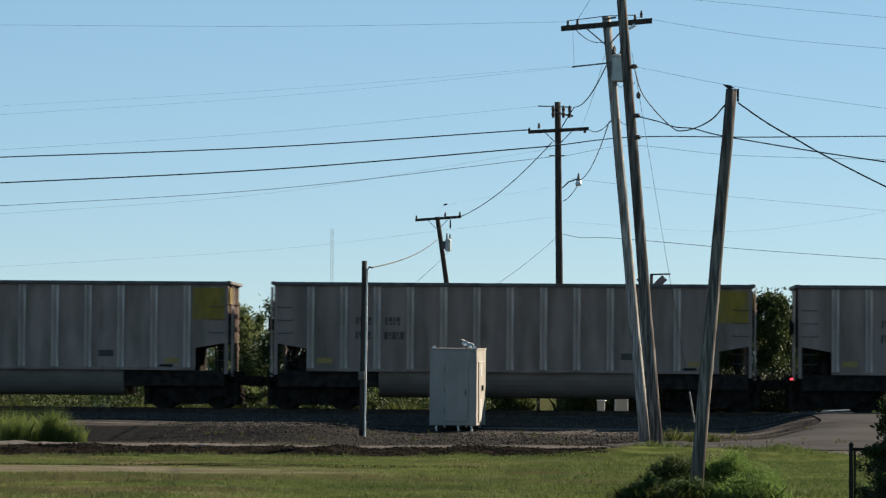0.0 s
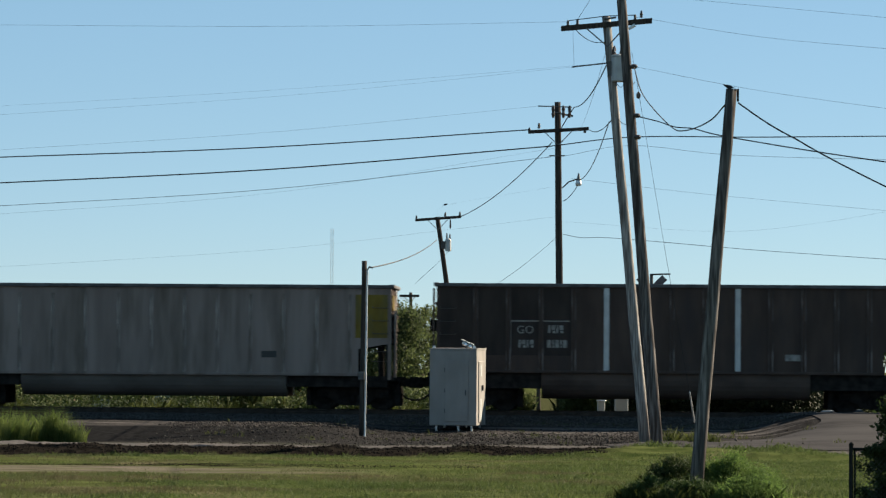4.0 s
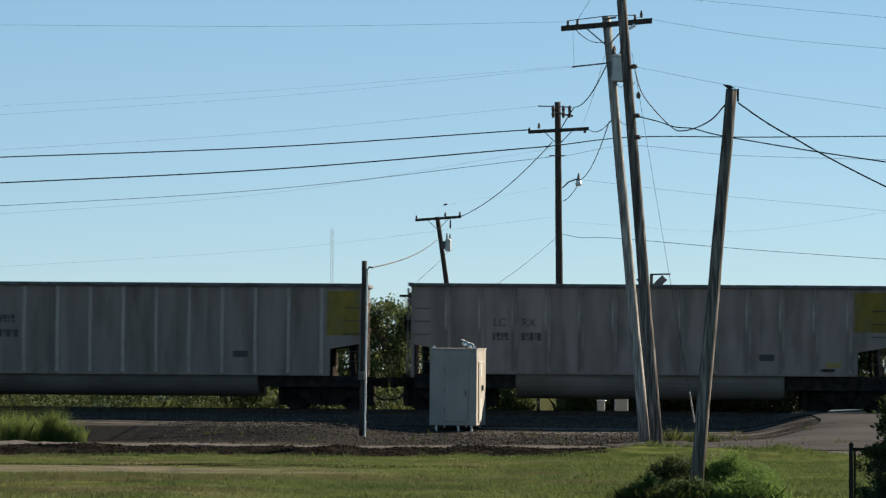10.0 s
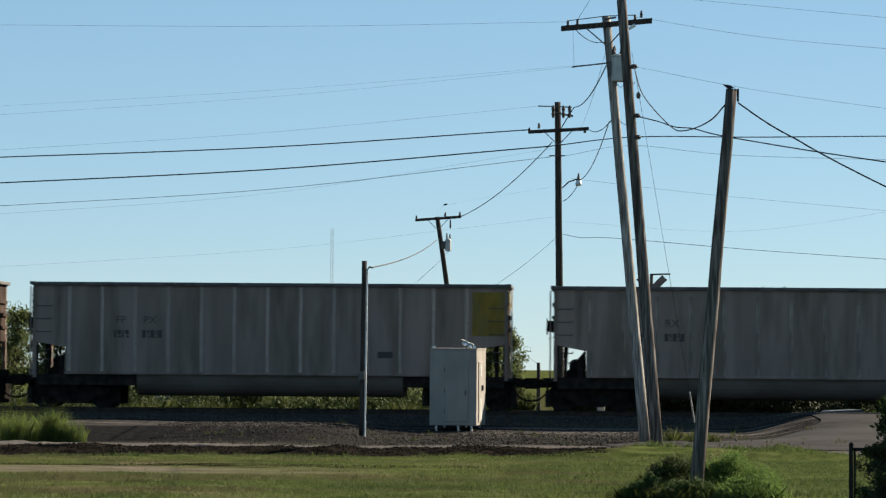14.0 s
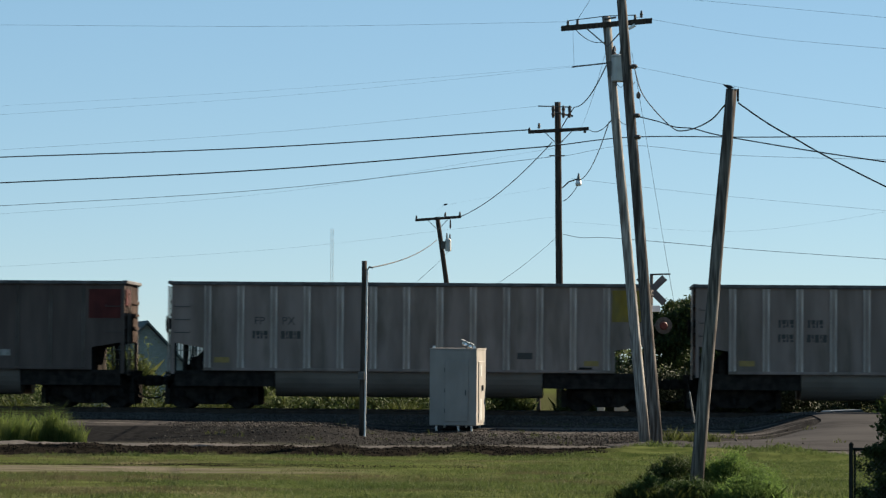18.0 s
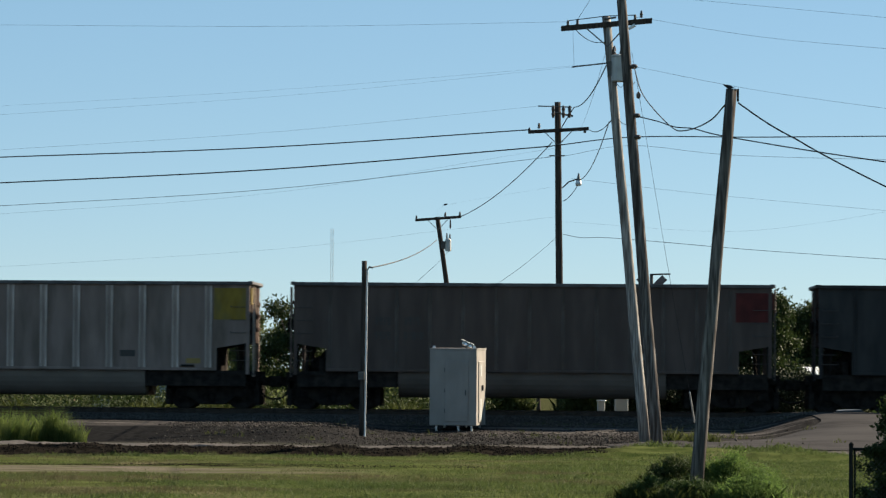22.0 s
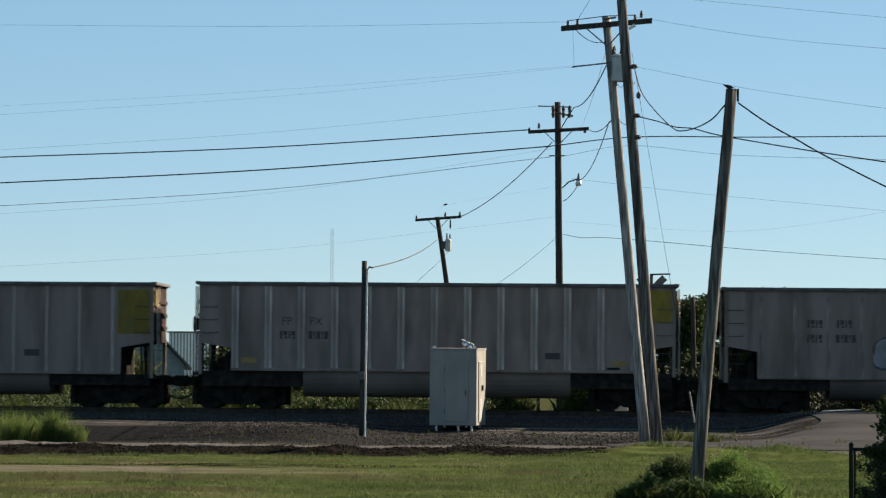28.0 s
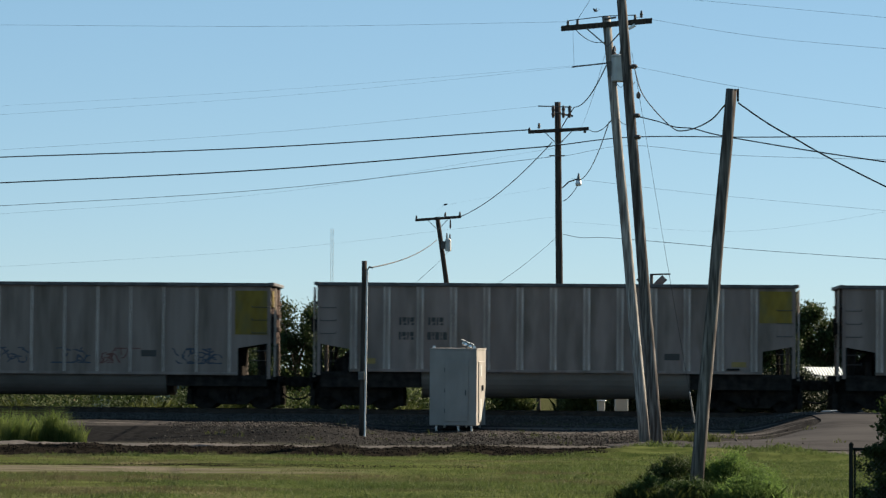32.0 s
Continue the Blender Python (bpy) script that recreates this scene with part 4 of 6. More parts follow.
STYLES["lined"] = build_car("dusty silver coal hopper with narrow ribs and yellow panel", "silver", "smooth_rib", "tub", rib_width=0.16, rib_depth=0.05, panel="yellow", panel_z=(2.5, 3.72), sill=1.22, top=3.93)
stencils(STYLES["lined"], "silver")
STYLES["smooth"] = build_car("dull grey smooth-sided coal hopper with a yellow end panel", "smooth", "smooth_rib", "tub_taupe", top=3.86, sill=1.13, rib_width=0.10, rib_depth=0.025, panel="yellow", panel_z=(2.22, 3.56), rib_top=0.3)
stencils(STYLES["smooth"], "plain")
STYLES["seamed"] = build_car("grey coal hopper with thin bright seams and a yellow panel", "smooth", "silver_rib", "tub_taupe", top=3.9, sill=1.13, rib_width=0.085, rib_depth=0.03, panel="yellow", panel_z=(2.3, 3.66))
stencils(STYLES["seamed"], "plain")
STYLES["brown"] = build_car("dark oxide-brown coal hopper with streaked ribs", "brown", "brown_rib", "tub_brown", rib_width=0.14, rib_depth=0.05)
stencils(STYLES["brown"], "dark")
STYLES["brown_white"] = build_car("dark oxide-brown coal hopper with two pale replacement ribs", "brown", "brown_rib", "tub_brown", rib_width=0.16, rib_depth=0.05, white_ribs=(4, 8), first=1.19, gap=1.009)
stencils(STYLES["brown_white"], "dark")
STYLES["taupe"] = build_car("grey-brown weathered coal hopper with a red end panel", "taupe", "taupe_rib", "tub_taupe", rib_width=0.10, rib_depth=0.03, panel="red", panel_z=(2.78, 3.68))
stencils(STYLES["taupe"], "dark")
STYLES["black"] = build_car("sooty black coal hopper with two white stencil boxes", "black", "black", "black", rib_width=0.12, rib_depth=0.04, chord="black")
STYLES["umber"] = build_car("umber-brown coal hopper with pale ribs and yellow panel", "umber", "umber_rib", "tub_brown", rib_width=0.15, rib_depth=0.05, panel="yellow", top=4.0)
stencils(STYLES["umber"], "dark")

# which car follows which, from the front of the train backwards; the first runs just ahead of the view
ORDER = ["silver", "silver", "silver", "silver", "brown", "brown_white", "smooth", "silver", "silver", "smooth", "lined", "seamed", "smooth", "smooth", "seamed", "silver",
         "silver", "silver", "taupe", "black", "taupe", "silver", "umber", "smooth", "smooth", "silver", "seamed", "silver", "silver", "seamed"]
# small differences in the cars' spacing
SHIFT = [0, 0, 0.02, 0.02, 0, -0.03, 0, -0.03, 0, 0.02, 0.06, 0, -0.04, -0.07, -0.045, 0, 0.06, 0.03, 0, -0.02, -0.02, 0.04, 0.045, 0, 0, -0.06, -0.035, 0.03, 0.035, 0.03]
MARKS = {10: ("LC", "RX"), 3: None, 7: None, 9: None, 11: None, 12: ("FP", "PX"), 13: ("LC", "RX"), 14: ("FP", "PX"), 17: ("FP", "PX"), 8: ("FP", "PX"), 23: ("FP", "PX"), 27: ("FP", "PX"),
         26: ("LC", "RX"), 22: ("LC", "RX"), 25: ("FP", "PX"), 2: None, 15: None, 16: None, 18: None, 20: None, 21: None, 24: None, 28: None, 1: None, 4: ("GO", None), 5: ("GO", None)}
WORDS = {w: word_mesh(w, 0.34) for w in ("LC", "RX", "FP", "PX", "GO")}
for w in WORDS.values():
    w.materials.append(M["letter_dark"])
WORDS_WHITE = {w: word_mesh(w, 0.34) for w in ("GO", "LC", "RX")}
for w in WORDS_WHITE.values():
    w.materials.append(M["letter_white"])
BARS_TWO, BARS_THREE = bars_mesh((0.07, 0.12, 0.05, 0.12), 0.24, 0.035), bars_mesh((0.12, 0.06, 0.12, 0.05, 0.12), 0.24, 0.035)
BARS_TWO.materials.append(M["letter_dark"]), BARS_THREE.materials.append(M["letter_dark"])
BARS_TWO_W, BARS_THREE_W = BARS_TWO.copy(), BARS_THREE.copy()
for b in (BARS_TWO_W, BARS_THREE_W):
    b.materials.clear()
    b.materials.append(M["letter_white"])

cars = []
used = set()
for i, style in enumerate(ORDER):
    proto = STYLES[style]
    if style in used:
        car = copy_thing(proto, Matrix())
    else:
        car = proto
        used.add(style)
    cars.append(car)
for i, (car, style) in enumerate(zip(cars, ORDER)):
    pale = style in ("brown", "brown_white")
    light = pale or style == "umber"
    words, two, three = (WORDS_WHITE, BARS_TWO_W, BARS_THREE_W) if light else (WORDS, BARS_TWO, BARS_THREE)
    x0 = RIBS[2]
    up = 2.98 if style == "umber" else 2.40 if pale else 2.62
    if i in MARKS and style != "black":
        mark = MARKS[i] or (None, None)
        for k, w in enumerate(mark):
            xx = x0 + (-0.45 if k == 0 else 0.45)
            if w:
                part("reporting_mark", words[w], None, car, "stencilled letters", on_side(xx, up, 0.004))
            else:
                part("reporting_mark", two, None, car, "worn stencilled letters", pose(xx - 0.2, -WIDE - 0.001, up + 0.01))
        part("car_number", two, None, car, "worn stencilled figures", pose(x0 - 0.66, -WIDE - 0.001, up - 0.44))
        part("car_number", three, None, car, "worn stencilled figures", pose(x0 + 0.22, -WIDE - 0.001, up - 0.44))
    if style in ("brown", "brown_white"):
        part("letter_border", prism(NB(), [(x0 - 0.92, 1.80), (x0 - 0.92, 2.80), (x0 + 0.92, 2.80), (x0 + 0.92, 2.76), (x0 - 0.88, 2.76), (x0 - 0.88, 1.80)], -WIDE - 0.004, -WIDE - 0.0005), "letter_white", car, "thin white lettering border")
        part("dark_patch", box(NB(), -HALF + 0.02, x0 + 1.0, -WIDE - 0.0025, -WIDE - 0.0003, 1.72, 3.80), "patch_brown", car, "dark overpainted patch")
    if style == "black":
        for k in (-1.51, -0.80):
            part("stencil_box", box(NB(), k - 3.2, k - 2.68, -WIDE - 0.046, -WIDE + 0.001, 2.82, 3.16), "letter_white", car, "white stencil box")
            part("lettering", box(NB(), k - 3.12, k - 2.76, -WIDE - 0.05, -WIDE - 0.047, 2.9, 3.08), "letter_dark", car)


def tag_scrawl(car, x, z, w, h, seed, material):
    """A sprayed scribble: a few crooked strokes, no letters."""
    rnd = random.Random(seed)
    for k in range(9):
        bm = NB()
        px, pz = x + w * rnd.random(), z + h * rnd.uniform(0.1, 0.9)
        ang = rnd.uniform(0, 6.28)
        for j in range(rnd.randint(3, 7)):
            ang += rnd.uniform(-0.9, 1.3)
            nx, nz = px + 0.11 * math.cos(ang), min(z + h, max(z, pz + 0.13 * math.sin(ang)))
            d = Vector((nx - px, nz - pz)).normalized() * rnd.uniform(0.012, 0.024)
            bm.faces.new([bm.verts.new((qx, -WIDE - 0.003 - 0.0003 * k, qz)) for qx, qz in ((px - d.y, pz + d.x), (px + d.y, pz - d.x), (nx + d.y, nz - d.x), (nx - d.y, nz + d.x))])
            px, pz = nx, nz
        part("graffiti", bm, material, car, "sprayed scribble")


def sprayed_bubble(car, cx, cz, w, h, seed, open_side):
    """A sprayed rounded form: pale fill inside a broken dark outline, no letter."""
    rnd = random.Random(seed)
    ring = []
    for k in range(22):
        a = 2 * math.pi * k / 22
        r = 1 + 0.16 * math.sin(3 * a + seed) + rnd.uniform(-0.05, 0.05)
        ring.append((cx + w / 2 * r * math.cos(a), cz + h / 2 * r * math.sin(a)))
    bm = NB()
    bm.faces.new([bm.verts.new((x, -WIDE - 0.002, z)) for x, z in ring])
    part("graffiti_fill", bm, "graffiti_white" if open_side else "graffiti_haze", car, "pale sprayed fill")
    bm = NB()
    for k in range(22):
        if k % 11 == open_side:
            continue
        (x0_, z0_), (x1_, z1_) = ring[k], ring[(k + 1) % 22]
        t_ = 0.025 + 0.05 * abs(math.sin(k * 0.6 + seed))
        gx, gz = (x0_ + x1_) / 2 - cx, (z0_ + z1_) / 2 - cz
        u = Vector((gx, gz)).normalized() * t_
        bm.faces.new([bm.verts.new((x, -WIDE - 0.0035, z)) for x, z in ((x0_, z0_), (x1_, z1_), (x1_ + u.x, z1_ + u.y), (x0_ + u.x, z0_ + u.y))])
    part("graffiti_outline", bm, "graffiti_blue", car, "dark sprayed outline")


sprayed_bubble(cars[24], -2.25, 1.85, 1.25, 0.85, 2, 0)
sprayed_bubble(cars[24], -0.4, 1.80, 0.75, 1.05, 5, 4)
sprayed_bubble(cars[24], 0.75, 1.90, 1.2, 0.85, 9, 7)
for k, (x, z, w, h) in enumerate(((-1.6, 1.3, 1.0, 0.4), (-0.5, 2.25, 0.7, 0.35), (0.0, 1.3, 0.4, 0.8), (0.6, 1.3, 1.1, 0.3), (2.4, 1.35, 0.4, 0.2))):
    tag_scrawl(cars[24], x, z, w, h, k, "graffiti_blue")
part("soot_mark", box(NB(), 3.4, 3.6, -WIDE - 0.004, -WIDE - 0.0005, 1.4, 1.78), "letter_dark", cars[24], "dark stencil")
part("soot_mark", box(NB(), 3.66, 3.95, -WIDE - 0.004, -WIDE - 0.0005, 1.62, 1.8), "letter_dark", cars[24], "dark stencil")
for k in range(13):
    rx = -HALF + 1.12 + 1.028 * k
    for z0, z1 in ((3.48, 3.80), (2.52, 2.92), (1.42, 1.78)):
        if (k * 7 + int(z0 * 10)) % 5 == 0:
            continue
        part("worn_patch", box(NB(), rx - 0.06, rx + 0.05 + 0.03 * (k % 2), -WIDE - 0.056, -WIDE - 0.051, z0 + 0.03 * (k % 3), z1), "rib_worn", cars[22], "paint worn to bare metal")
for rx in (-3.3, 0.0, 0.14, 3.1, 5.95):
    part("rust_stain", box(NB(), rx - 0.06, rx + 0.05, -WIDE - 0.004, -WIDE - 0.0005, 1.36, 1.85), "rust", cars[22], "orange rust streak")
for k, (x, w) in enumerate(((-0.9, 0.7), (1.0, 0.8), (2.2, 0.6), (4.4, 0.9), (5.3, 0.8))):
    tag_scrawl(cars[29], x, 1.4, w, 0.45, 10 + k, "graffiti_red" if k == 2 else "graffiti_blue")
part("soot_mark", box(NB(), 4.95, 5.3, -WIDE - 0.004, -WIDE - 0.0005, 1.8, 2.02), "letter_dark", cars[23], "dark stencil")
part("soot_mark", box(NB(), -6.1, -5.7, -WIDE - 0.004, -WIDE - 0.0005, 1.95, 2.2), "letter_dark", cars[23], "dark stencil")
part("marker_light", lathe(NB(), [(0.035, -0.04), (0.035, 0.04)], "y", 10, (-7.55, -1.2, 1.05)), "marker_red", cars[1], "small glowing red marker")


TRAIN = (219.7083, 211.1176, -2.8012, -0.9927, 0.4480, 0.8734, 0.2044)


def train_s(t):
    """Metres that the train's reference point has gone along the track at t seconds: it slows a little."""
    c = TRAIN
    u = t / 16 - 1
    return sum(k * u ** i for i, k in enumerate(c))


# ---- poles and wires ----
def build_pole(base, top, r0, r1, material, label, name="utility_pole"):
    """A wooden pole that may lean: base and top are points in the world; the thing stands at its base."""
    base, top = Vector(base), Vector(top)
    base.z = ground_z(base.x, base.y) - 0.02
    ob = thing(name, *base, label, "utility pole" if name == "utility_pole" else "post")
    d = top - base
    pts = [d * (k / 8) + Vector((0.004 * math.sin(2.1 * k), 0, 0)) for k in range(9)]
    me = mesh_of("shaft", tube(NB(), pts, r0, 14, r1), True)
    part("shaft", me, material, ob)
    return ob


def local(ob, p):
    return Vector(p) - ob.matrix_basis.translation


def insulator(ob, p, s=1.0, label=""):
    p = local(ob, p)
    part("insulator", lathe(NB(), [(0.02, 0), (0.05, 0.02), (0.06, 0.06), (0.035, 0.08), (0.05, 0.11), (0.03, 0.15), (0.012, 0.16)], "z", 8, p) if s == 1 else
         lathe(NB(), [(0.02 * s, 0), (0.06 * s, 0.03 * s), (0.035 * s, 0.1 * s), (0.05 * s, 0.13 * s), (0.02 * s, 0.2 * s)], "z", 8, p), "porcelain", ob, label)


def cross_arm(ob, a, b, at_pole, drop=0.62, spread=0.55):
    a, b, c = local(ob, a), local(ob, b), local(ob, at_pole)
    bm = NB()
    d = (b - a)
    vs = []
    for p in (a, b):
        for y, z in ((-0.055, -0.07), (0.055, -0.07), (0.055, 0.07), (-0.055, 0.07)):
            vs.append(bm.verts.new(p + Vector((0, y, z))))
    bm.faces.new(vs[:4]), bm.faces.new(vs[4:][::-1])
    for i in range(4):
        bm.faces.new((vs[i], vs[4 + i], vs[4 + (i + 1) % 4], vs[(i + 1) % 4]))
    arm = part("cross_arm", bm, "wood_dark", ob, "weathered timber cross-arm")
    mid = (a + b) / 2
    for k in (-1, 1):
        part("brace", tube(NB(), [mid + d.normalized() * spread * k + Vector((0, -0.07, -0.06)), c + Vector((0, -0.14, -drop))], 0.018, 5), "steel_dark", arm)
    return arm


POLE_A = build_pole((5.471, 87.500, 0.091), (4.365, 87.500, 11.608), 0.15, 0.115, "wood_grey", "leaning grey weathered utility pole with a cross-arm and transformer")
cross_arm(POLE_A, (3.142, 87.400, 11.251), (5.596, 87.400, 11.484), (4.392, 87.400, 11.383))
for p in ((3.325, 87.400, 11.298), (3.584, 87.400, 11.346), (5.138, 87.400, 11.480)):
    insulator(POLE_A, p, 0.85)
part("fuse_cutout", tube(NB(), [local(POLE_A, (4.960, 87.200, 11.244)), local(POLE_A, (5.127, 87.200, 11.337))], 0.045, 8), "white_paint", POLE_A, "white porcelain fuse")
can_at = local(POLE_A, (4.705, 87.400, 9.826))
can = part("transformer", lathe(NB(), [(0.19, 0.0), (0.205, 0.03), (0.205, 0.66), (0.225, 0.67), (0.225, 0.70), (0.15, 0.74)], "z", 20, can_at), "can", POLE_A, "grey painted pole transformer")
part("bushing", lathe(NB(), [(0.04, 0), (0.055, 0.05), (0.03, 0.1), (0.05, 0.14), (0.02, 0.25)], "z", 8, can_at + Vector((-0.12, 0, 0.72))), "porcelain", can)
part("bushing", lathe(NB(), [(0.03, 0), (0.045, 0.05), (0.025, 0.1), (0.02, 0.2)], "z", 8, can_at + Vector((0.05, -0.1, 0.72))), "porcelain", can)
part("bracket", box(NB(), can_at.x - 0.3, can_at.x - 0.1, can_at.y - 0.05, can_at.y + 0.1, can_at.z + 0.15, can_at.z + 0.55), "steel_dark", POLE_A)
part("ridge_wire", tube(NB(), [local(POLE_A, (3.30, 87.38, 11.46)), local(POLE_A, (3.60, 87.38, 11.50)), local(POLE_A, (4.36, 87.38, 11.60)), local(POLE_A, (5.12, 87.38, 11.63))], 0.012, 5), "wire", POLE_A, "dark conductor along the cross-arm")
part("pole_bolt", tube(NB(), [local(POLE_A, (4.30, 87.30, 11.50)), local(POLE_A, (4.62, 87.30, 11.56))], 0.03, 6), "steel_dark", POLE_A)
part("arrester", lathe(NB(), [(0.02, 0), (0.045, 0.03), (0.03, 0.07), (0.045, 0.1), (0.03, 0.14), (0.02, 0.2)], "z", 8, local(POLE_A, (5.30, 87.3, 11.55))), "porcelain", POLE_A)
part("arrester", lathe(NB(), [(0.02, 0), (0.045, 0.03), (0.03, 0.07), (0.045, 0.1), (0.03, 0.14), (0.02, 0.2)], "z", 8, local(POLE_A, (4.56, 87.3, 10.56))), "porcelain", POLE_A)
part("spreader_bar", tube(NB(), [local(POLE_A, (3.438, 87.400, 10.214)), local(POLE_A, (4.382, 87.400, 10.328))], 0.02, 5), "steel_dark", POLE_A)

POLE_B = build_pole((5.467, 82.500, 0.036), (4.379, 82.500, 12.859), 0.155, 0.118, "wood_brown", "tall leaning grey weathered utility pole beside another")
for p in ((4.822, 82.400, 9.776), (4.900, 82.400, 8.524), (4.918, 82.400, 7.977)):
    part("guy_clamp", lathe(NB(), [(0.03, -0.09), (0.06, -0.05), (0.06, 0.05), (0.03, 0.09)], "x", 8, local(POLE_B, p)), "porcelain", POLE_B)

POLE_C = build_pole((4.067, 52.200, 0.0), (4.631, 52.200, 6.609), 0.113, 0.089, "wood_brown", "short leaning grey utility pole rising from a bush")
part("service_loop", tube(NB(), [local(POLE_C, p) for p in ((4.662, 52.038, 6.578), (4.716, 52.038, 6.597), (4.717, 52.038, 6.396))], 0.02, 6), "wire", POLE_C)

POLE_D = build_pole((4.817, 132.000, 0.623), (4.626, 132.000, 12.919), 0.165, 0.125, "wood_dark", "dark utility pole with a cross-arm beyond the track")
cross_arm(POLE_D, (3.432, 131.800, 11.674), (5.889, 131.800, 11.830), (4.649, 131.800, 11.752))
for p in ((3.478, 131.800, 11.628), (3.868, 131.800, 11.815), (5.729, 131.800, 11.645)):
    insulator(POLE_D, p, 1.15)
for dx in (-9, 9, 20):
    part("fuse_cutout", lathe(NB(), [(0.04, -0.25), (0.075, -0.1), (0.05, 0.0), (0.075, 0.1), (0.04, 0.25)], "z", 8, local(POLE_D, (4.637, 131.600, 12.496)) + Vector((dx * 0.023, 0, 0))), "porcelain", POLE_D)
part("hardware_bar", tube(NB(), [local(POLE_D, (3.813, 131.700, 12.728)), local(POLE_D, (5.191, 131.700, 12.692))], 0.025, 5), "steel_dark", POLE_D)
part("hardware_bar", tube(NB(), [local(POLE_D, (4.572, 131.700, 12.457)), local(POLE_D, (5.239, 131.700, 12.324))], 0.04, 5), "steel_dark", POLE_D)
lamp_arm = part("lamp_bracket", tube(NB(), [local(POLE_D, p) for p in ((4.824, 131.800, 9.407), (5.094, 131.700, 9.657), (5.429, 131.500, 9.762))], 0.03, 6), "steel_dark", POLE_D)
part("lamp_cap", lathe(NB(), [(0.03, 0.30), (0.06, 0.12), (0.10, 0.0)], "z", 12, local(POLE_D, (5.476, 131.500, 9.694))), "steel_dark", lamp_arm)
part("lamp_head", lathe(NB(), [(0.10, 0.0), (0.13, -0.12), (0.11, -0.2), (0.04, -0.22)], "z", 12, local(POLE_D, (5.476, 131.500, 9.694))), "galv", lamp_arm, "bright metal lamp head")
part("side_insulator", tube(NB(), [local(POLE_D, (4.285, 131.700, 10.707)), local(POLE_D, (4.927, 131.700, 10.712))], 0.03, 6), "porcelain", POLE_D)

POLE_E = build_pole((1.169, 172.000, -0.041), (-0.312, 172.000, 10.057), 0.16, 0.12, "wood_dark", "distant leaning utility pole with a cross-arm and transformer")
cross_arm(POLE_E, (-1.477, 171.800, 9.860), (0.944, 171.800, 10.058), (-0.281, 171.800, 9.959))
for p in ((-1.417, 171.800, 9.860), (0.107, 171.800, 10.051), (0.884, 171.800, 10.087)):
    insulator(POLE_E, p, 1.2)
part("transformer", lathe(NB(), [(0.14, 0), (0.16, 0.03), (0.16, 0.6), (0.1, 0.68)], "z", 14, local(POLE_E, (0.270, 171.700, 8.223))), "can", POLE_E, "small grey pole transformer")
part("transformer_bracket", box(NB(), *sorted((local(POLE_E, (-0.10, 0, 0)).x, local(POLE_E, (0.20, 0, 0)).x)), -0.35, -0.2, local(POLE_E, (0, 0, 8.35)).z, local(POLE_E, (0, 0, 8.75)).z), "steel_dark", POLE_E)
part("bushing", lathe(NB(), [(0.03, 0), (0.05, 0.08), (0.025, 0.3)], "z", 8, local(POLE_E, (0.20, 171.7, 8.88))), "porcelain", POLE_E)
part("bushing", lathe(NB(), [(0.03, 0), (0.05, 0.08), (0.025, 0.3)], "z", 8, local(POLE_E, (0.36, 171.7, 8.85))), "porcelain", POLE_E)
part("drop_insulator", lathe(NB(), [(0.03, 0), (0.05, 0.1), (0.03, 0.5)], "z", 8, local(POLE_E, (0.380, 171.700, 9.420))), "porcelain", POLE_E)

POST_F = build_pole((-2.179, 89.000, 0.122), (-2.150, 89.000, 4.993), 0.085, 0.07, "wood_dark", "thin wooden service post with a metal conduit", "service_post")
part("conduit", tube(NB(), [local(POST_F, (-2.100, 88.920, 0.155)) , local(POST_F, (-2.073, 88.920, 4.326)), local(POST_F, (-2.061, 88.920, 4.744))], 0.028, 8), "galv", POST_F, "bright metal conduit")
part("meter_box", box(NB(), -0.11, 0.06, -0.2, -0.08, 1.55, 1.78, 0.02), "steel_dark", POST_F, "small grey meter box")
part("cable_head", tube(NB(), [local(POST_F, (-2.068, 88.900, 4.743)), local(POST_F, (-2.007, 88.900, 4.836)), local(POST_F, (-1.914, 88.900, 4.791))], 0.02, 6), "wire", POST_F)

POST_G = build_pole((9.030, 116.000, 0.718), (8.931, 116.000, 4.647), 0.10, 0.08, "wood_dark", "thin dark post beyond the track", "service_post")
POST_H = build_pole((5.930, 121.000, 0.548), (5.948, 121.000, 4.858), 0.09, 0.07, "wood_dark", "thin dark post beyond the crossing", "service_post")
part("post_arm", box(NB(), -0.02, 0.12, -0.05, 0.05, 4.05, 4.25), "steel_dark", POST_H)
POST_I = build_pole((4.459, 150.000, 0.154), (4.445, 150.000, 2.342), 0.10, 0.08, "wood_dark", "short dark post in the distance", "service_post")

POLE_J = build_pole((-1.766, 185.000, -0.033), (-1.816, 185.000, 6.331), 0.12, 0.09, "wood_dark", "distant utility pole among the trees")
cross_arm(POLE_J, (-2.455, 184.800, 6.129), (-1.330, 184.800, 6.137), (-1.812, 184.800, 6.134), 0.4, 0.3)
POLE_K = build_pole((-3.573, 210.000, -0.333), (-3.628, 210.000, 6.453), 0.12, 0.09, "wood_dark", "distant utility pole among the trees")
cross_arm(POLE_K, (-4.279, 209.800, 6.188), (-3.112, 209.800, 6.197), (-3.622, 209.800, 6.193), 0.4, 0.3)

mast = thing("radio_mast", *(-11.233, 330.000, -1.766), "tall thin distant lattice radio mast", "mast")
for dx in (-0.11, 0.11):
    part("mast_leg", tube(NB(), [(dx, 0, -0.5), (dx - 0.05, 0, local(mast, (-11.475, 330.000, 16.078)).z)], 0.026, 5), "mast_grey", mast)
for k in range(24):
    part("mast_rung", tube(NB(), [(-0.13, 0, 0.4 + 0.73 * k), (0.09, 0, 0.75 + 0.73 * k)], 0.010, 4), "mast_grey", mast)


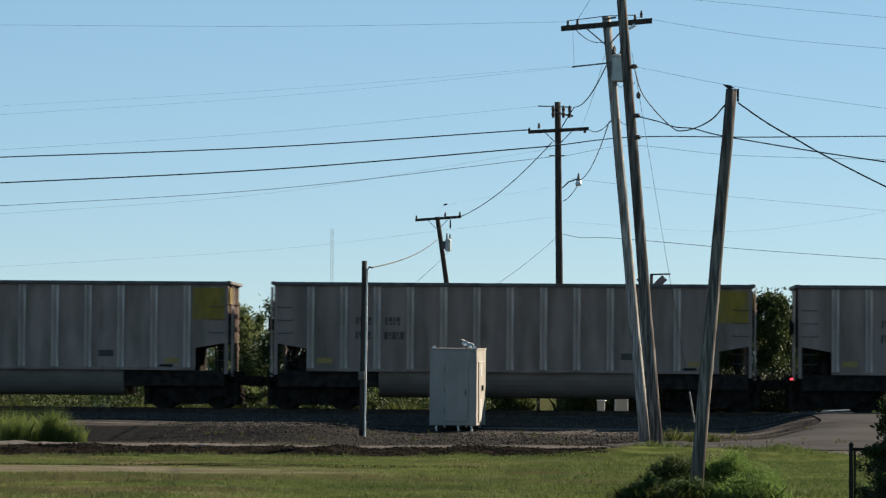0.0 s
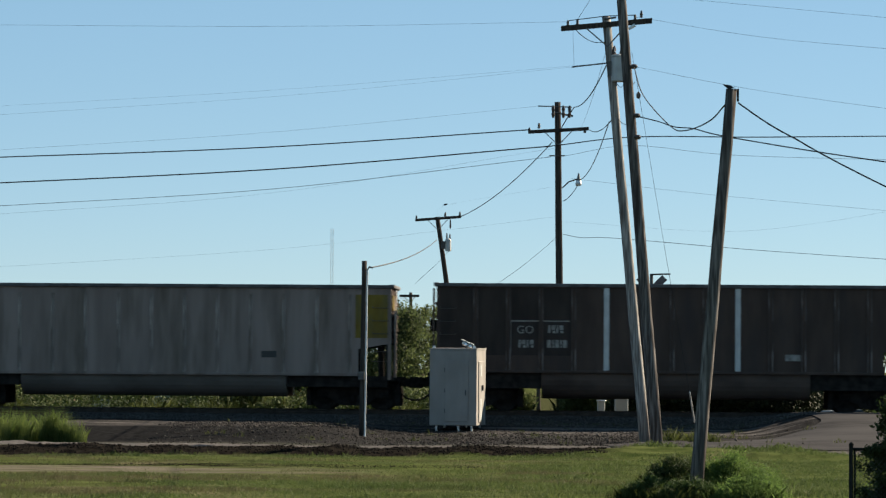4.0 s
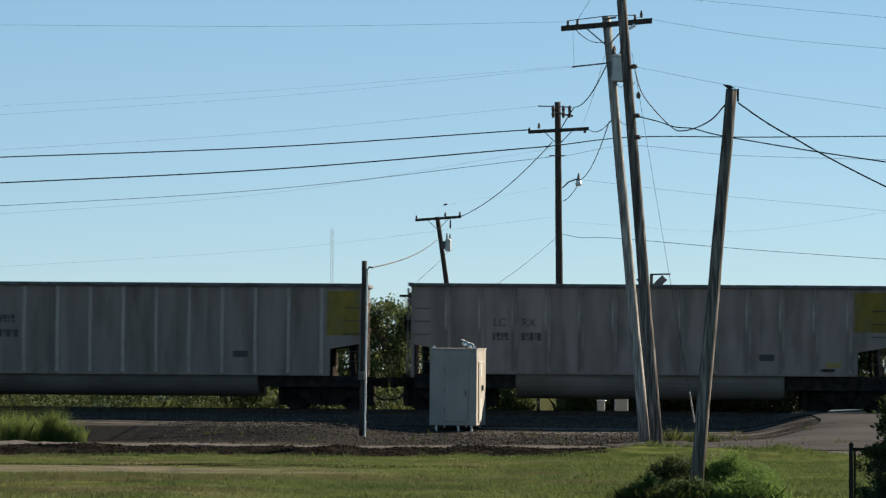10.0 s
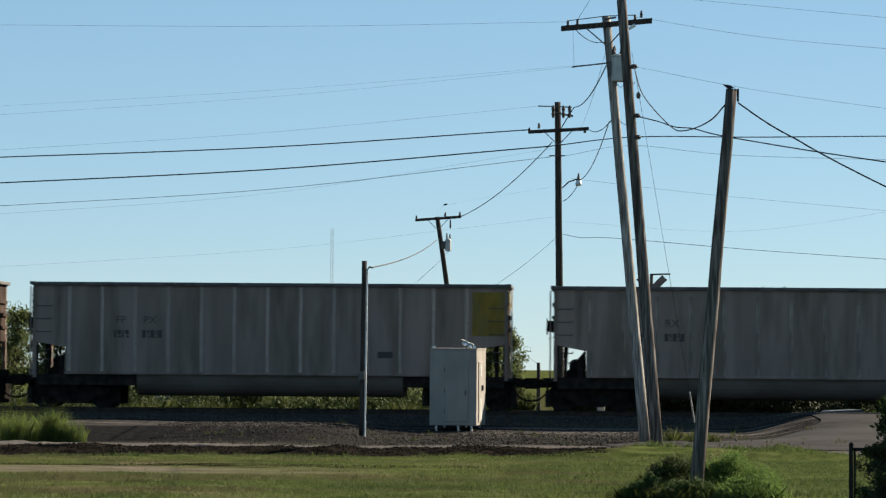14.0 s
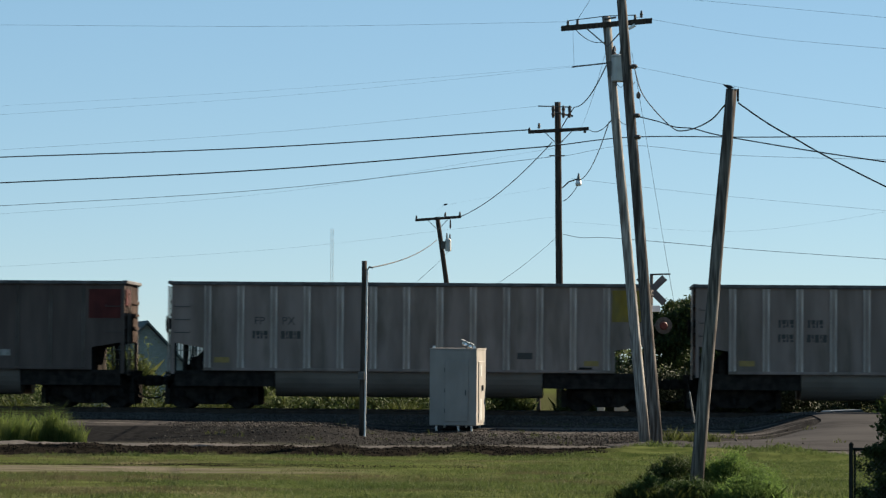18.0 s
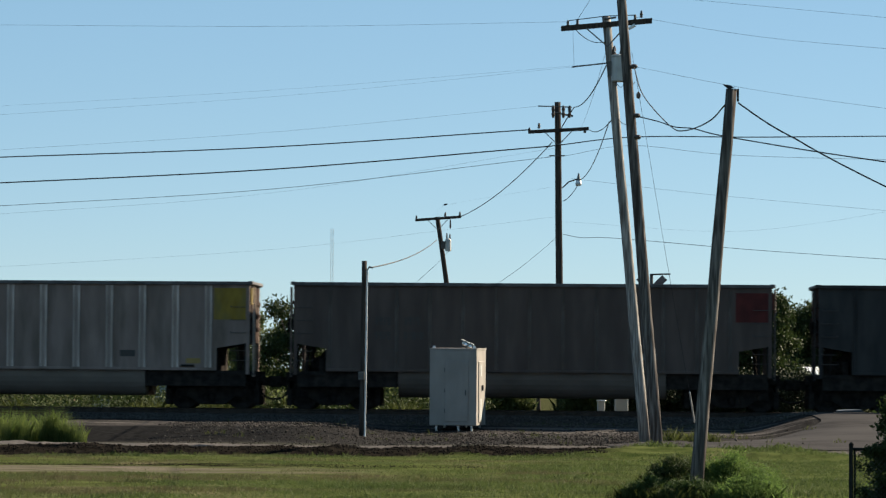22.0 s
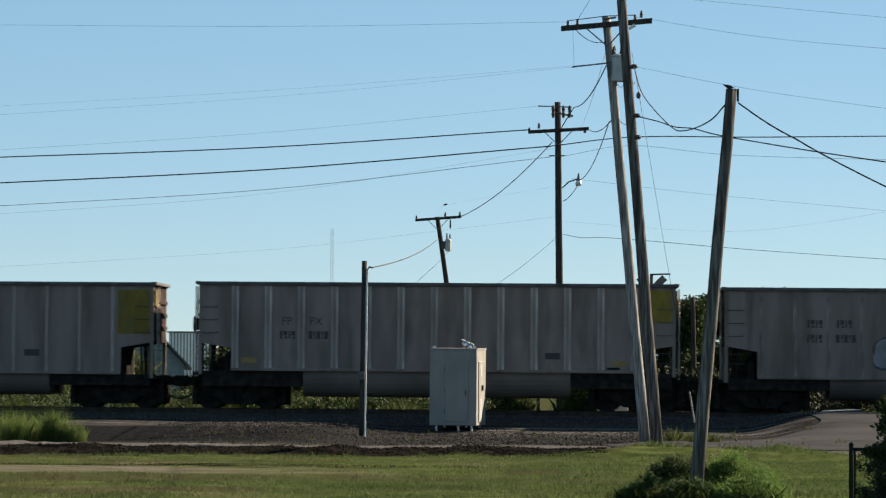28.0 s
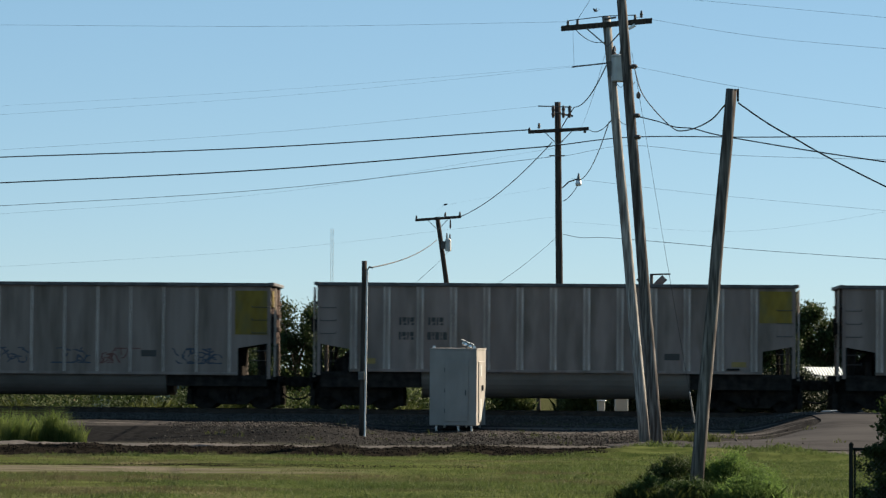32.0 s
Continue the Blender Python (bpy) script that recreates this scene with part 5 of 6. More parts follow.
def curve_at(points, i, u):
    """A smooth line through the points: the place u of the way along span i."""
    a, b = Vector(points[i]), Vector(points[i + 1])
    p0 = Vector(points[i - 1]) if i > 0 else a * 2 - b
    p3 = Vector(points[i + 2]) if i + 2 < len(points) else b * 2 - a
    ta, tb = (b - p0) / 2, (p3 - a) / 2
    return a * (2 * u ** 3 - 3 * u * u + 1) + ta * (u ** 3 - 2 * u * u + u) + b * (3 * u * u - 2 * u ** 3) + tb * (u ** 3 - u * u)


def wire(points, r, material="wire", label="thin overhead wire between poles", sag=0.0, name="overhead_wire"):
    """A hanging wire through the given points; each span dips by sag metres."""
    pts = []
    r = r * 0.6 if material == "wire_grey" else r
    for i in range(len(points) - 1):
        for k in range(10):
            u = k / 10
            p = curve_at(points, i, u)
            p.z -= sag * 4 * u * (1 - u)
            pts.append(p)
    pts.append(Vector(points[-1]))
    o = pts[0].copy()
    ob = new(name, mesh_of(name, tube(NB(), [p - o for p in pts], r, 5)))
    ob.data.materials.append(M[material])
    ob.location = o
    return tagged(ob, label, "wire", "overhead wires")


# power lines from the left, past the poles, to the right
wire(((-12.696, 88.000, 11.302), (-4.405, 88.000, 11.319), (3.309, 87.400, 11.436)), 0.005, "wire_grey")
wire(((5.138, 87.400, 11.587), (8.547, 87.000, 11.022), (12.350, 86.000, 10.587)), 0.0066, "wire_grey")
wire(((4.458, 82.500, 11.659), (8.482, 82.000, 11.259), (11.774, 82.000, 10.982)), 0.0058, "wire_grey")
wire(((4.822, 82.400, 9.776), (7.918, 82.000, 9.160), (11.779, 82.000, 8.645)), 0.0058, "wire_grey")
wire(((-15.830, 110.000, 10.488), (-5.485, 110.000, 11.257), (3.453, 87.400, 10.214)), 0.0036, "wire_grey")
wire(((-16.122, 112.000, 10.953), (-5.977, 112.000, 11.617), (4.392, 87.600, 10.347)), 0.0036, "wire_grey")
wire(((-18.978, 132.000, 10.736), (-7.258, 132.000, 11.585), (3.882, 131.700, 12.728)), 0.0058, "wire_grey")
wire(((-18.831, 131.000, 10.397), (-7.197, 131.000, 10.919), (3.475, 131.700, 11.759)), 0.024, "wire", "dark overhead cable strung between poles")
wire(((-18.817, 131.000, 9.346), (-6.961, 131.000, 10.029), (4.348, 131.600, 11.092)), 0.026, "wire", "dark overhead cable strung between poles")
wire(((4.348, 131.600, 11.092), (7.636, 131.000, 11.442), (12.561, 130.000, 11.408), (18.677, 130.000, 11.499)), 0.022, "wire", "dark overhead cable strung between poles")
wire(((-18.805, 131.000, 8.409), (-6.953, 131.000, 9.229), (4.351, 131.600, 10.656)), 0.010, "wire", "dark overhead cable strung between poles")
wire(((4.924, 131.600, 10.706), (7.637, 131.000, 11.099), (11.658, 130.000, 10.675), (18.679, 130.000, 10.524)), 0.011, "wire_grey")
wire(((-19.088, 133.000, 8.158), (-7.058, 133.000, 9.176), (4.585, 131.800, 11.038)), 0.005, "wire_grey")
wire(((-24.650, 172.000, 7.149), (-9.099, 172.000, 8.254), (0.471, 171.800, 9.395), (4.717, 131.800, 8.258)), 0.005, "wire_grey")
wire(((4.718, 131.800, 8.051), (11.076, 131.000, 7.652), (14.838, 130.000, 7.956), (18.684, 130.000, 8.619)), 0.0036, "wire_grey")
wire(((5.162, 131.700, 9.795), (10.614, 131.000, 9.156), (18.828, 131.000, 8.464)), 0.0066, "wire_grey")
wire(((4.878, 131.700, 7.520), (5.635, 131.700, 7.388), (6.974, 131.000, 7.347), (12.579, 130.000, 6.874), (18.688, 130.000, 6.490)), 0.010, "wire", "slack dark cable strung from a pole")
wire(((-1.452, 172.000, 6.514), (0.033, 172.000, 7.903)), 0.014, "wire_grey")
wire(((0.062, 172.000, 8.023), (0.479, 172.000, 8.385)), 0.014, "wire_grey")
wire(((1.864, 140.000, 5.399), (4.614, 132.000, 7.415)), 0.013, "wire_grey", sag=0.12)
# service cables that step from post to pole to pole
wire(((-1.994, 89.000, 4.809), (-0.332, 171.800, 8.821)), 0.020, "wire", "dark twisted service cable between poles", sag=0.22)
wire(((0.914, 171.700, 10.053), (4.396, 131.700, 11.260)), 0.020, "wire", "dark twisted service cable between poles", sag=0.36)
wire(((4.574, 131.600, 11.530), (5.278, 131.600, 12.685)), 0.020, "wire", "dark twisted service cable between poles")
wire(((5.278, 131.600, 12.685), (4.378, 87.600, 10.285)), 0.018, "wire", "dark twisted service cable between poles", sag=0.3)
wire(((4.463, 87.600, 8.755), (5.448, 131.400, 9.711)), 0.014, "wire", "thin dark service drop between poles", sag=0.4)
wire(((5.450, 131.400, 9.528), (4.873, 131.800, 8.879)), 0.016, "wire", "thin dark service drop between poles", sag=0.1)
wire(((5.885, 131.700, 11.800), (4.544, 88.000, 8.832)), 0.014, "wire", "thin dark service drop between poles", sag=0.2)
wire(((4.370, 87.500, 10.704), (5.488, 131.000, 11.677)), 0.008, "wire_grey", sag=0.2)
wire(((3.462, 87.400, 11.238), (3.499, 87.400, 10.199)), 0.006, "wire_grey", "thin grey jumper wire on cross-arm")
wire(((3.523, 87.400, 11.239), (4.349, 87.400, 10.908)), 0.01, "wire", "short dark jumper wire on cross-arm", sag=0.15)
wire(((4.822, 82.400, 9.776), (4.922, 80.000, 8.827), (5.316, 76.000, 7.778), (5.089, 68.000, 7.100), (5.071, 62.000, 6.836), (4.523, 52.200, 6.353)), 0.014, "wire", "slack dark drop cable between poles")
wire(((4.901, 82.400, 8.509), (5.340, 81.000, 8.277), (5.707, 80.000, 8.064), (6.077, 79.000, 7.952), (6.635, 77.000, 7.634), (8.441, 74.000, 7.085), (10.346, 72.000, 6.652)), 0.015, "wire", "dark drop cable strung between poles")
wire(((4.725, 52.119, 6.384), (5.637, 51.795, 5.777), (7.211, 50.177, 4.765)), 0.013, "wire", "dark twisted service cable between poles", sag=0.02)
wire(((5.028, 87.000, 10.599), (5.280, 87.800, 9.512), (6.457, 92.000, 4.516), (7.380, 95.000, 0.605)), 0.005, "wire", "thin grey steel guy wire")
part_strain = thing("guy_strain_insulator", *(5.217, 87.000, 9.338), "dark strain insulator on a guy wire", "insulator")
part("strain_body", lathe(NB(), [(0.02, 0), (0.06, 0.04), (0.06, 0.13), (0.02, 0.18)], "z", 8), "porcelain", part_strain)
wire(((3.584, 87.400, 11.50), (4.02, 84.0, 12.10), (4.30, 82.0, 12.9)), 0.006, "wire", "thin dark jumper rising from cross-arm")
wire(((4.62, 87.3, 9.85), (4.75, 86.0, 9.60), (4.86, 82.6, 9.40)), 0.008, "wire", "short dark jumper between two poles", sag=0.08)
wire(((4.62, 87.3, 8.9), (4.80, 85.0, 8.5), (4.90, 82.6, 8.35)), 0.008, "wire", "short dark jumper between two poles", sag=0.05)
wire(((3.189, 150.000, 3.114), (4.446, 150.000, 2.263)), 0.01, "wire_grey")
wire(((4.556, 140.000, 3.350), (5.954, 121.000, 3.700), (6.709, 118.000, 3.791)), 0.014, "wire", "drop cable beyond the crossing")

# ---- crossing signal beyond the track ----
signal = thing("crossing_signal", *standing(6.845, 106.500), "railway crossing signal mast with crossbuck and lamps, seen from behind", "crossing signal")
part("mast", tube(NB(), [(0, 0, -0.02), (0, 0, 4.95)], 0.055, 10), "steel_dark", signal)
for k in (-45, 45):
    part("crossbuck_blade", mesh_of("crossbuck_blade", box(NB(), -0.6, 0.6, -0.09, -0.07, -0.115, 0.115)), "chord", signal, "grey back of a crossbuck board", pose(0, 0.0 if k < 0 else -0.025, 4.45, 0, k, 0))
part("lamp_bar", tube(NB(), [(-0.4, -0.05, 3.3), (0.4, -0.05, 3.3)], 0.03, 6), "steel_dark", signal)
for k in (-0.4, 0.4):
    head = part("lamp_backing", lathe(NB(), [(0.28, 0.0), (0.28, 0.02)], "y", 20, (k, -0.08, 3.3)), "steel_dark", signal)
    part("lens", lathe(NB(), [(0.10, -0.12), (0.14, -0.02)], "y", 14, (k, -0.1, 3.3)), "lamp_red", head)
part("count_plate", box(NB(), -0.28, 0.28, -0.09, -0.075, 3.75, 3.95), "white_paint", signal)
part("junction_box", box(NB(), -0.2, 0.2, -0.2, 0.1, 1.2, 1.7, 0.02), "galv", signal)
part("foundation", box(NB(), -0.3, 0.3, -0.3, 0.3, -0.03, 0.25, 0.03), "galv", signal)
part("bell_arm", tube(NB(), [(-0.05, 0, 4.97), (0.62, 0, 4.99)], 0.03, 6), "steel_dark", signal)

for x_, y_, w_, h_, lab in ((5.99, 108.5, 0.44, 1.35, "white relay case on short legs beyond the track"), (5.36, 109.5, 0.24, 0.8, "small white equipment pedestal beyond the track")):
    c = thing("relay_case", *standing(x_, y_), lab, "relay case")
    part("case_body", box(NB(), -w_ / 2, w_ / 2, -0.2, 0.2, 0.12, h_, 0.02), "can", c)
    part("case_lid", box(NB(), -w_ / 2 - 0.03, w_ / 2 + 0.03, -0.24, 0.24, h_, h_ + 0.05, 0.015), "galv", c)
    for k in (-1, 1):
        part("leg", box(NB(), k * w_ * 0.4 - 0.03, k * w_ * 0.4 + 0.03, -0.05, 0.05, -0.02, 0.12), "galv", c)
    part("door", box(NB(), -w_ / 2 + 0.03, w_ / 2 - 0.03, -0.212, -0.2, 0.2, h_ - 0.06), "can", c)

# ---- the signal cabinet in front of the track ----
cab = thing("signal_cabinet", *standing(0.364, 95.600), "grey steel trackside signal cabinet with a door, on short legs", "cabinet", rz=-10.5)
CW, CD, CH, C0 = 1.40, 1.6, 2.46, 0.17
part("cabinet_body", box(NB(), -CW / 2 - 0.04, CW / 2 - 0.04, 0, CD, C0, CH - 0.06, 0.015), "cabinet", cab)
part("cabinet_cap", prism_x(NB(), [(-0.012, CH - 0.058), (CD + 0.02, CH - 0.058), (CD + 0.02, CH), (-0.012, CH - 0.02)], -CW / 2 - 0.052, CW / 2 - 0.028), "cabinet", cab)
door = part("cabinet_door", box(NB(), -0.28, 0.42, -0.03, -0.002, C0 + 0.12, CH - 0.36, 0.008), "cabinet", cab)
part("door_handle", box(NB(), 0.33, 0.36, -0.07, -0.03, 1.05, 1.22), "steel_dark", door, "dark door handle")
for z in (0.6, 1.2, 1.8):
    part("hinge", lathe(NB(), [(0.015, -0.06), (0.015, 0.06)], "z", 6, (-0.285, -0.02, z)), "steel_dark", door)
part("vent_louvre", box(NB(), -0.1, 0.2, -0.036, -0.031, 0.55, 0.75), "cabinet", door)
for k in (-0.55, 0.1, 0.5):
    for y in (0.12, CD - 0.12):
        part("leg", tube(NB(), [(k, y, -0.06), (k, y, C0)], 0.035, 8), "galv", cab)
part("side_door", box(NB(), CW / 2 - 0.038, CW / 2 - 0.015, 0.3, 1.3, C0 + 0.1, CH - 0.4, 0.006), "cabinet", cab)
# sun on the side face, painted as two paler strips
for z0, z1 in ((C0 + 0.16, 0.95), (1.62, CH - 0.5)):
    part("bright_strip", box(NB(), CW / 2 - 0.014, CW / 2 - 0.008, 0.5, 0.75, z0, z1), "can", cab, "paler strip with sunlight put into its colour")
part("side_handle", box(NB(), CW / 2 - 0.014, CW / 2 + 0.04, 0.75, 0.83, 1.2, 1.36), "steel_dark", cab)
lights = part("floodlight_bracket", box(NB(), -0.2, 0.2, -0.09, 0.09, 0.0, 0.025), "can", cab, "small tilted bracket with two lamps", pose(0.33, 0.3, CH + 0.15, 0, 24, 0))
part("bracket_stem", tube(NB(), [(0.3, 0.3, CH - 0.02), (0.3, 0.3, CH + 0.16)], 0.02, 6), "steel_dark", cab)
for k in (-0.07, 0.08):
    part("floodlight", lathe(NB(), [(0.02, -0.07), (0.05, -0.04), (0.055, 0.05), (0.05, 0.055)], "x", 12, (k, -0.03, -0.06)), "galv", lights, "bright metal floodlight")
    part("reflector", lathe(NB(), [(0.004, -0.05), (0.03, -0.042), (0.05, -0.015), (0.052, 0.02)], "y", 14, (k + 0.06, -0.1, -0.07)), "chrome", lights, "shining round lamp reflector")
for k in (-1, 1):
    part("lifting_eye", lathe(NB(), [(0.03, -0.01), (0.05, 0), (0.03, 0.01)], "y", 10, (k * (CW / 2 - 0.1) - 0.04, 0.15, CH + 0.01)), "galv", cab)

# ---- things beyond the track, seen through the gaps ----
house = thing("house", *(-13.188, 150.000, 0.699), "pale blue house with a grey gabled roof beyond the track", "house", rz=12)
pz = local(house, (-13.693, 150.000, 4.030)).z
wz = pz - 2.0
part("wall", prism(NB(), [(-2.2, -0.6), (1.3, -0.6), (1.3, wz + 0.1), (-0.45, pz - 0.08), (-2.2, wz + 0.1)], 0, 7), "house", house)
for e in (-1, 1):
    part("roof", prism(NB(), [(-0.45, pz), (-0.45 + e * 2.05, wz - 0.16), (-0.45 + e * 2.05, wz - 0.05), (-0.45, pz + 0.12)], -0.3, 7.3), "shingle", house)
win = part("window", box(NB(), -1.0, -0.3, -0.04, -0.005, 0.5, 1.2), "white_paint", house)
part("pane", box(NB(), -0.93, -0.37, -0.05, -0.041, 0.57, 1.13), "glass", win)

shed = thing("slatted_shed", *(-12.299, 158.000, 0.581), "white shed wall of upright ribbed metal sheets", "shed")
sz = local(shed, (-12.331, 158.000, 3.682)).z
part("wall", box(NB(), -1.0, 1.3, 0.05, 4.0, -0.6, sz), "house", shed)
for k in range(15):
    part("wall_batten", box(NB(), -1.0 + 0.155 * k, -0.91 + 0.155 * k, 0.0, 0.05, -0.6, sz - 0.02), "white_paint", shed)
part("roof", prism_x(NB(), [(-0.1, sz), (4.1, sz), (4.1, sz + 0.08), (-0.1, sz + 0.06)], -1.1, 1.4), "shingle", shed)

porch = thing("carport", *(16.370, 140.000, 0.618), "low carport with a corrugated white metal roof", "carport")
qa, qb = local(porch, (16.366, 140.000, 1.736)).z, local(porch, (16.365, 140.000, 2.198)).z
for k in range(16):
    part("roof_sheet", prism_x(NB(), [(-0.2, qa), (2.2, qb), (2.2, qb + 0.03), (-0.2, qa + 0.03)], -0.85 + 0.12 * k, -0.785 + 0.12 * k), "white_paint", porch)
part("roof_deck", prism_x(NB(), [(-0.18, qa - 0.05), (2.2, qb - 0.05), (2.2, qb - 0.004), (-0.18, qa - 0.004)], -0.9, 1.1), "shingle", porch)
for x in (-0.7, 0.9):
    for y in (0.0, 2.0):
        part("post", tube(NB(), [(x, y, -0.5), (x, y, qa - 0.03 if y == 0 else qb - 0.08)], 0.05, 6), "wood_dark", porch)


def build_sedan(x, y, z):
    sedan = thing("parked_car", x, y, z, "blue-grey parked sedan beyond the crossing", "car", rz=4)
    body = [(-2.2, 0.28), (-2.2, 0.72), (-2.05, 0.86), (-1.2, 0.92), (-0.65, 1.36), (0.55, 1.42), (1.25, 0.98), (2.1, 0.92), (2.25, 0.7), (2.25, 0.3)]
    part("body", prism(NB(), body, -0.85, 0.85), "car_paint", sedan)
    part("side_glass", prism(NB(), [(-1.05, 0.95), (-0.6, 1.3), (0.5, 1.35), (1.05, 1.0)], -0.858, -0.852), "glass", sedan)
    part("rear_glass", prism_x(NB(), [(-0.6, 0), (0.6, 0), (0.5, 0.5), (-0.5, 0.5)], 0, 0.01), "glass", sedan, m=pose(-1.24, 0, 0.93, 0, 51, 0))
    for wx in (-1.35, 1.4):
        for s in (-0.8, 0.8):
            wheel = part("wheel", lathe(NB(), [(0.2, -0.1), (0.31, -0.09), (0.31, 0.09), (0.2, 0.1)], "y", 18, (wx, s, 0.31)), "rubber", sedan)
            part("rim", lathe(NB(), [(0.19, -0.105), (0.19, 0.105)], "y", 14, (wx, s, 0.31)), "galv", wheel)
    for s in (-0.6, 0.6):
        part("headlight", box(NB(), 2.2, 2.27, s - 0.15, s + 0.15, 0.66, 0.8), "white_paint", sedan)
    return sedan


sx_, sy_, sz_ = (15.544, 126.000, 0.598)
build_sedan(sx_, sy_, ground_z(sx_, sy_))


# ---- plants ----
rng = np.random.default_rng(5)


def leaf_cloud(name, centres, radii, count, size, material, flat=0.8, slim=0.45):
    """Small leaf quads scattered in clumps."""
    n = len(centres)
    which = rng.integers(0, n, count)
    off = rng.normal(0, 0.45, (count, 3)) * np.asarray(radii)[which][:, None]
    off = np.clip(off, -1.1 * np.asarray(radii)[which][:, None], 1.1 * np.asarray(radii)[which][:, None])
    off[:, 2] *= flat
    c = np.asarray(centres)[which] + off
    a = rng.normal(0, 1, (count, 3))
    a /= np.linalg.norm(a, axis=1)[:, None]
    b = np.cross(a, rng.normal(0, 1, (count, 3)))
    b /= np.linalg.norm(b, axis=1)[:, None]
    k = size * rng.uniform(0.6, 1.4, count)[:, None]
    v = np.stack([c - a * k, c + b * k * slim, c + a * k, c - b * k * slim], axis=1).reshape(-1, 3)
    f = np.arange(count * 4).reshape(-1, 4)
    return from_arrays(name, v, f, material)


def build_tree(x, y, height, spread, seed, leaf, label, leaves=7000, size=0.07, low=0.22, gaps=46):
    z = ground_z(x, y)
    ob = thing("tree", x, y, z, label, "tree", "trees beyond the track")
    rnd = random.Random(seed)
    tips, radii = [], []
    bm = NB()
    top = height * 0.62
    tube(bm, [(0, 0, -0.1), (rnd.uniform(-0.1, 0.1), 0, top * 0.5), (rnd.uniform(-0.3, 0.3), rnd.uniform(-0.2, 0.2), top)], 0.035 * height, 8, 0.012 * height)
    for k in range(gaps):
        a, u = rnd.uniform(0, 2 * math.pi), rnd.random()
        h0 = height * (low + (0.97 - low) * u)
        reach = spread * math.sqrt(max(0.05, 1 - ((h0 / height - 0.55) / 0.52) ** 2)) * rnd.uniform(0.45, 1.0)
        tip = Vector((math.cos(a) * reach, math.sin(a) * reach * 0.8, h0))
        if k < 14:
            s0 = Vector((0, 0, min(top, h0 * rnd.uniform(0.45, 0.7))))
            tube(bm, [s0, s0.lerp(tip, 0.5) + Vector((0, 0, 0.1 * height * rnd.random())), tip], 0.012 * height, 5, 0.004 * height)
        tips.append(tip)
        radii.append(spread * rnd.uniform(0.22, 0.40))
    part("trunk", bm, "bark", ob)
    part("crown", leaf_cloud("crown", tips, radii, int(leaves * 1.9), size, leaf), None, ob)
    return ob


# x, y, height of the top, spread
for x_, y_, z_, spread_, leaf_, n_ in (
        (-17.52, 132.0, 4.31, 1.6, "leaf", 6000),
        (-19.80, 140.0, 4.63, 2.0, "leaf", 6000),
        (-14.77, 130.0, 4.45, 1.5, "leaf", 6500),
        (-8.96, 140.0, 4.32, 1.3, "leaf", 5000),
        (-7.38, 132.0, 4.57, 1.2, "leaf", 6000),
        (-5.68, 128.0, 4.62, 1.5, "leaf_dark", 8000),
        (-4.30, 135.0, 4.53, 1.7, "leaf", 7000),
        (-2.03, 125.0, 4.47, 1.9, "leaf", 9000),
        (-1.01, 135.0, 4.49, 1.4, "leaf", 6000),
        (1.17, 130.0, 4.57, 1.3, "leaf", 8000),
        (2.36, 140.0, 3.87, 1.2, "leaf", 5000),
        (8.14, 150.0, 3.93, 1.4, "leaf", 3500),
        (8.74, 122.0, 4.62, 1.4, "leaf_dark", 20000),
        (10.23, 126.0, 4.91, 1.6, "leaf_dark", 20000),
        (12.21, 125.0, 4.89, 1.6, "leaf_dark", 20000),
        (16.09, 150.0, 4.96, 1.7, "leaf_dark", 15000),
        (17.39, 150.0, 4.97, 1.8, "leaf_dark", 15000),
        (20.27, 150.0, 3.95, 1.5, "leaf", 6000),
        (19.22, 150.0, 4.46, 1.6, "leaf", 6000),
):
    build_tree(x_, y_, z_ - ground_z(x_, y_), spread_, int(x_ * 10) + 700, leaf_,
               "small broad-leaved tree beyond the track" if leaf_ == "leaf" else "dense dark green tree beyond the track", n_)


def blades(name, points, heights, width, lean, material):
    """Grass blades: bent slim triangles pairs rising from points."""
    n = len(points)
    p = np.asarray(points)
    a = rng.uniform(0, 2 * np.pi, n)
    side = np.stack([np.cos(a), np.sin(a), np.zeros(n)], axis=1) * (width * rng.uniform(0.6, 1.4, n))[:, None]
    d = np.stack([np.clip(rng.normal(0, lean, n), -1.4 * lean, 1.4 * lean), np.clip(rng.normal(0, lean, n), -1.4 * lean, 1.4 * lean), np.ones(n)], axis=1) * np.asarray(heights)[:, None]
    mid, tip = p + d * 0.55, p + d + np.stack([d[:, 0], d[:, 1], -0.15 * np.abs(d[:, 2])], axis=1) * 0.6
    v = np.stack([p - side, p + side, mid + side * 0.7, tip, mid - side * 0.7], axis=1).reshape(-1, 3)
    f = np.arange(n * 5).reshape(-1, 5)
    return from_arrays(name, v, f, material)


def scatter(n, s0, s1, q0, q1, keep=None):
    pts = []
    while len(pts) < n:
        s, q = rng.uniform(s0, s1), rng.uniform(q0, q1)
        if keep and not keep(s, q):
            continue
        p = on_track(s, q)
        pts.append((p.x, p.y, ground_z(p.x, p.y)))
    return np.array(pts)


def field_keep(s, q):
    nz = noise.noise((s * 0.5, q * 0.5, 1.0)) + 0.5 * noise.noise((s * 1.7, q * 1.7, 9.0))
    p = 0.75 + 0.6 * nz
    if s < 4 and q > 75.4 + 0.16 * (s + 9) + 0.5 * noise.noise((s * 1.1, 0.0, 2.0)):
        return False
    if 67.3 < q < 69.2 and s < -2.0:
        p *= 0.2
    if 62.7 < q < 67.3 and s < -1.5:
        p *= 0.03 if s < -6 else 0.3
    if 67.3 < q < 76 and s < 4:
        p *= 0.6
    return rng.random() < p


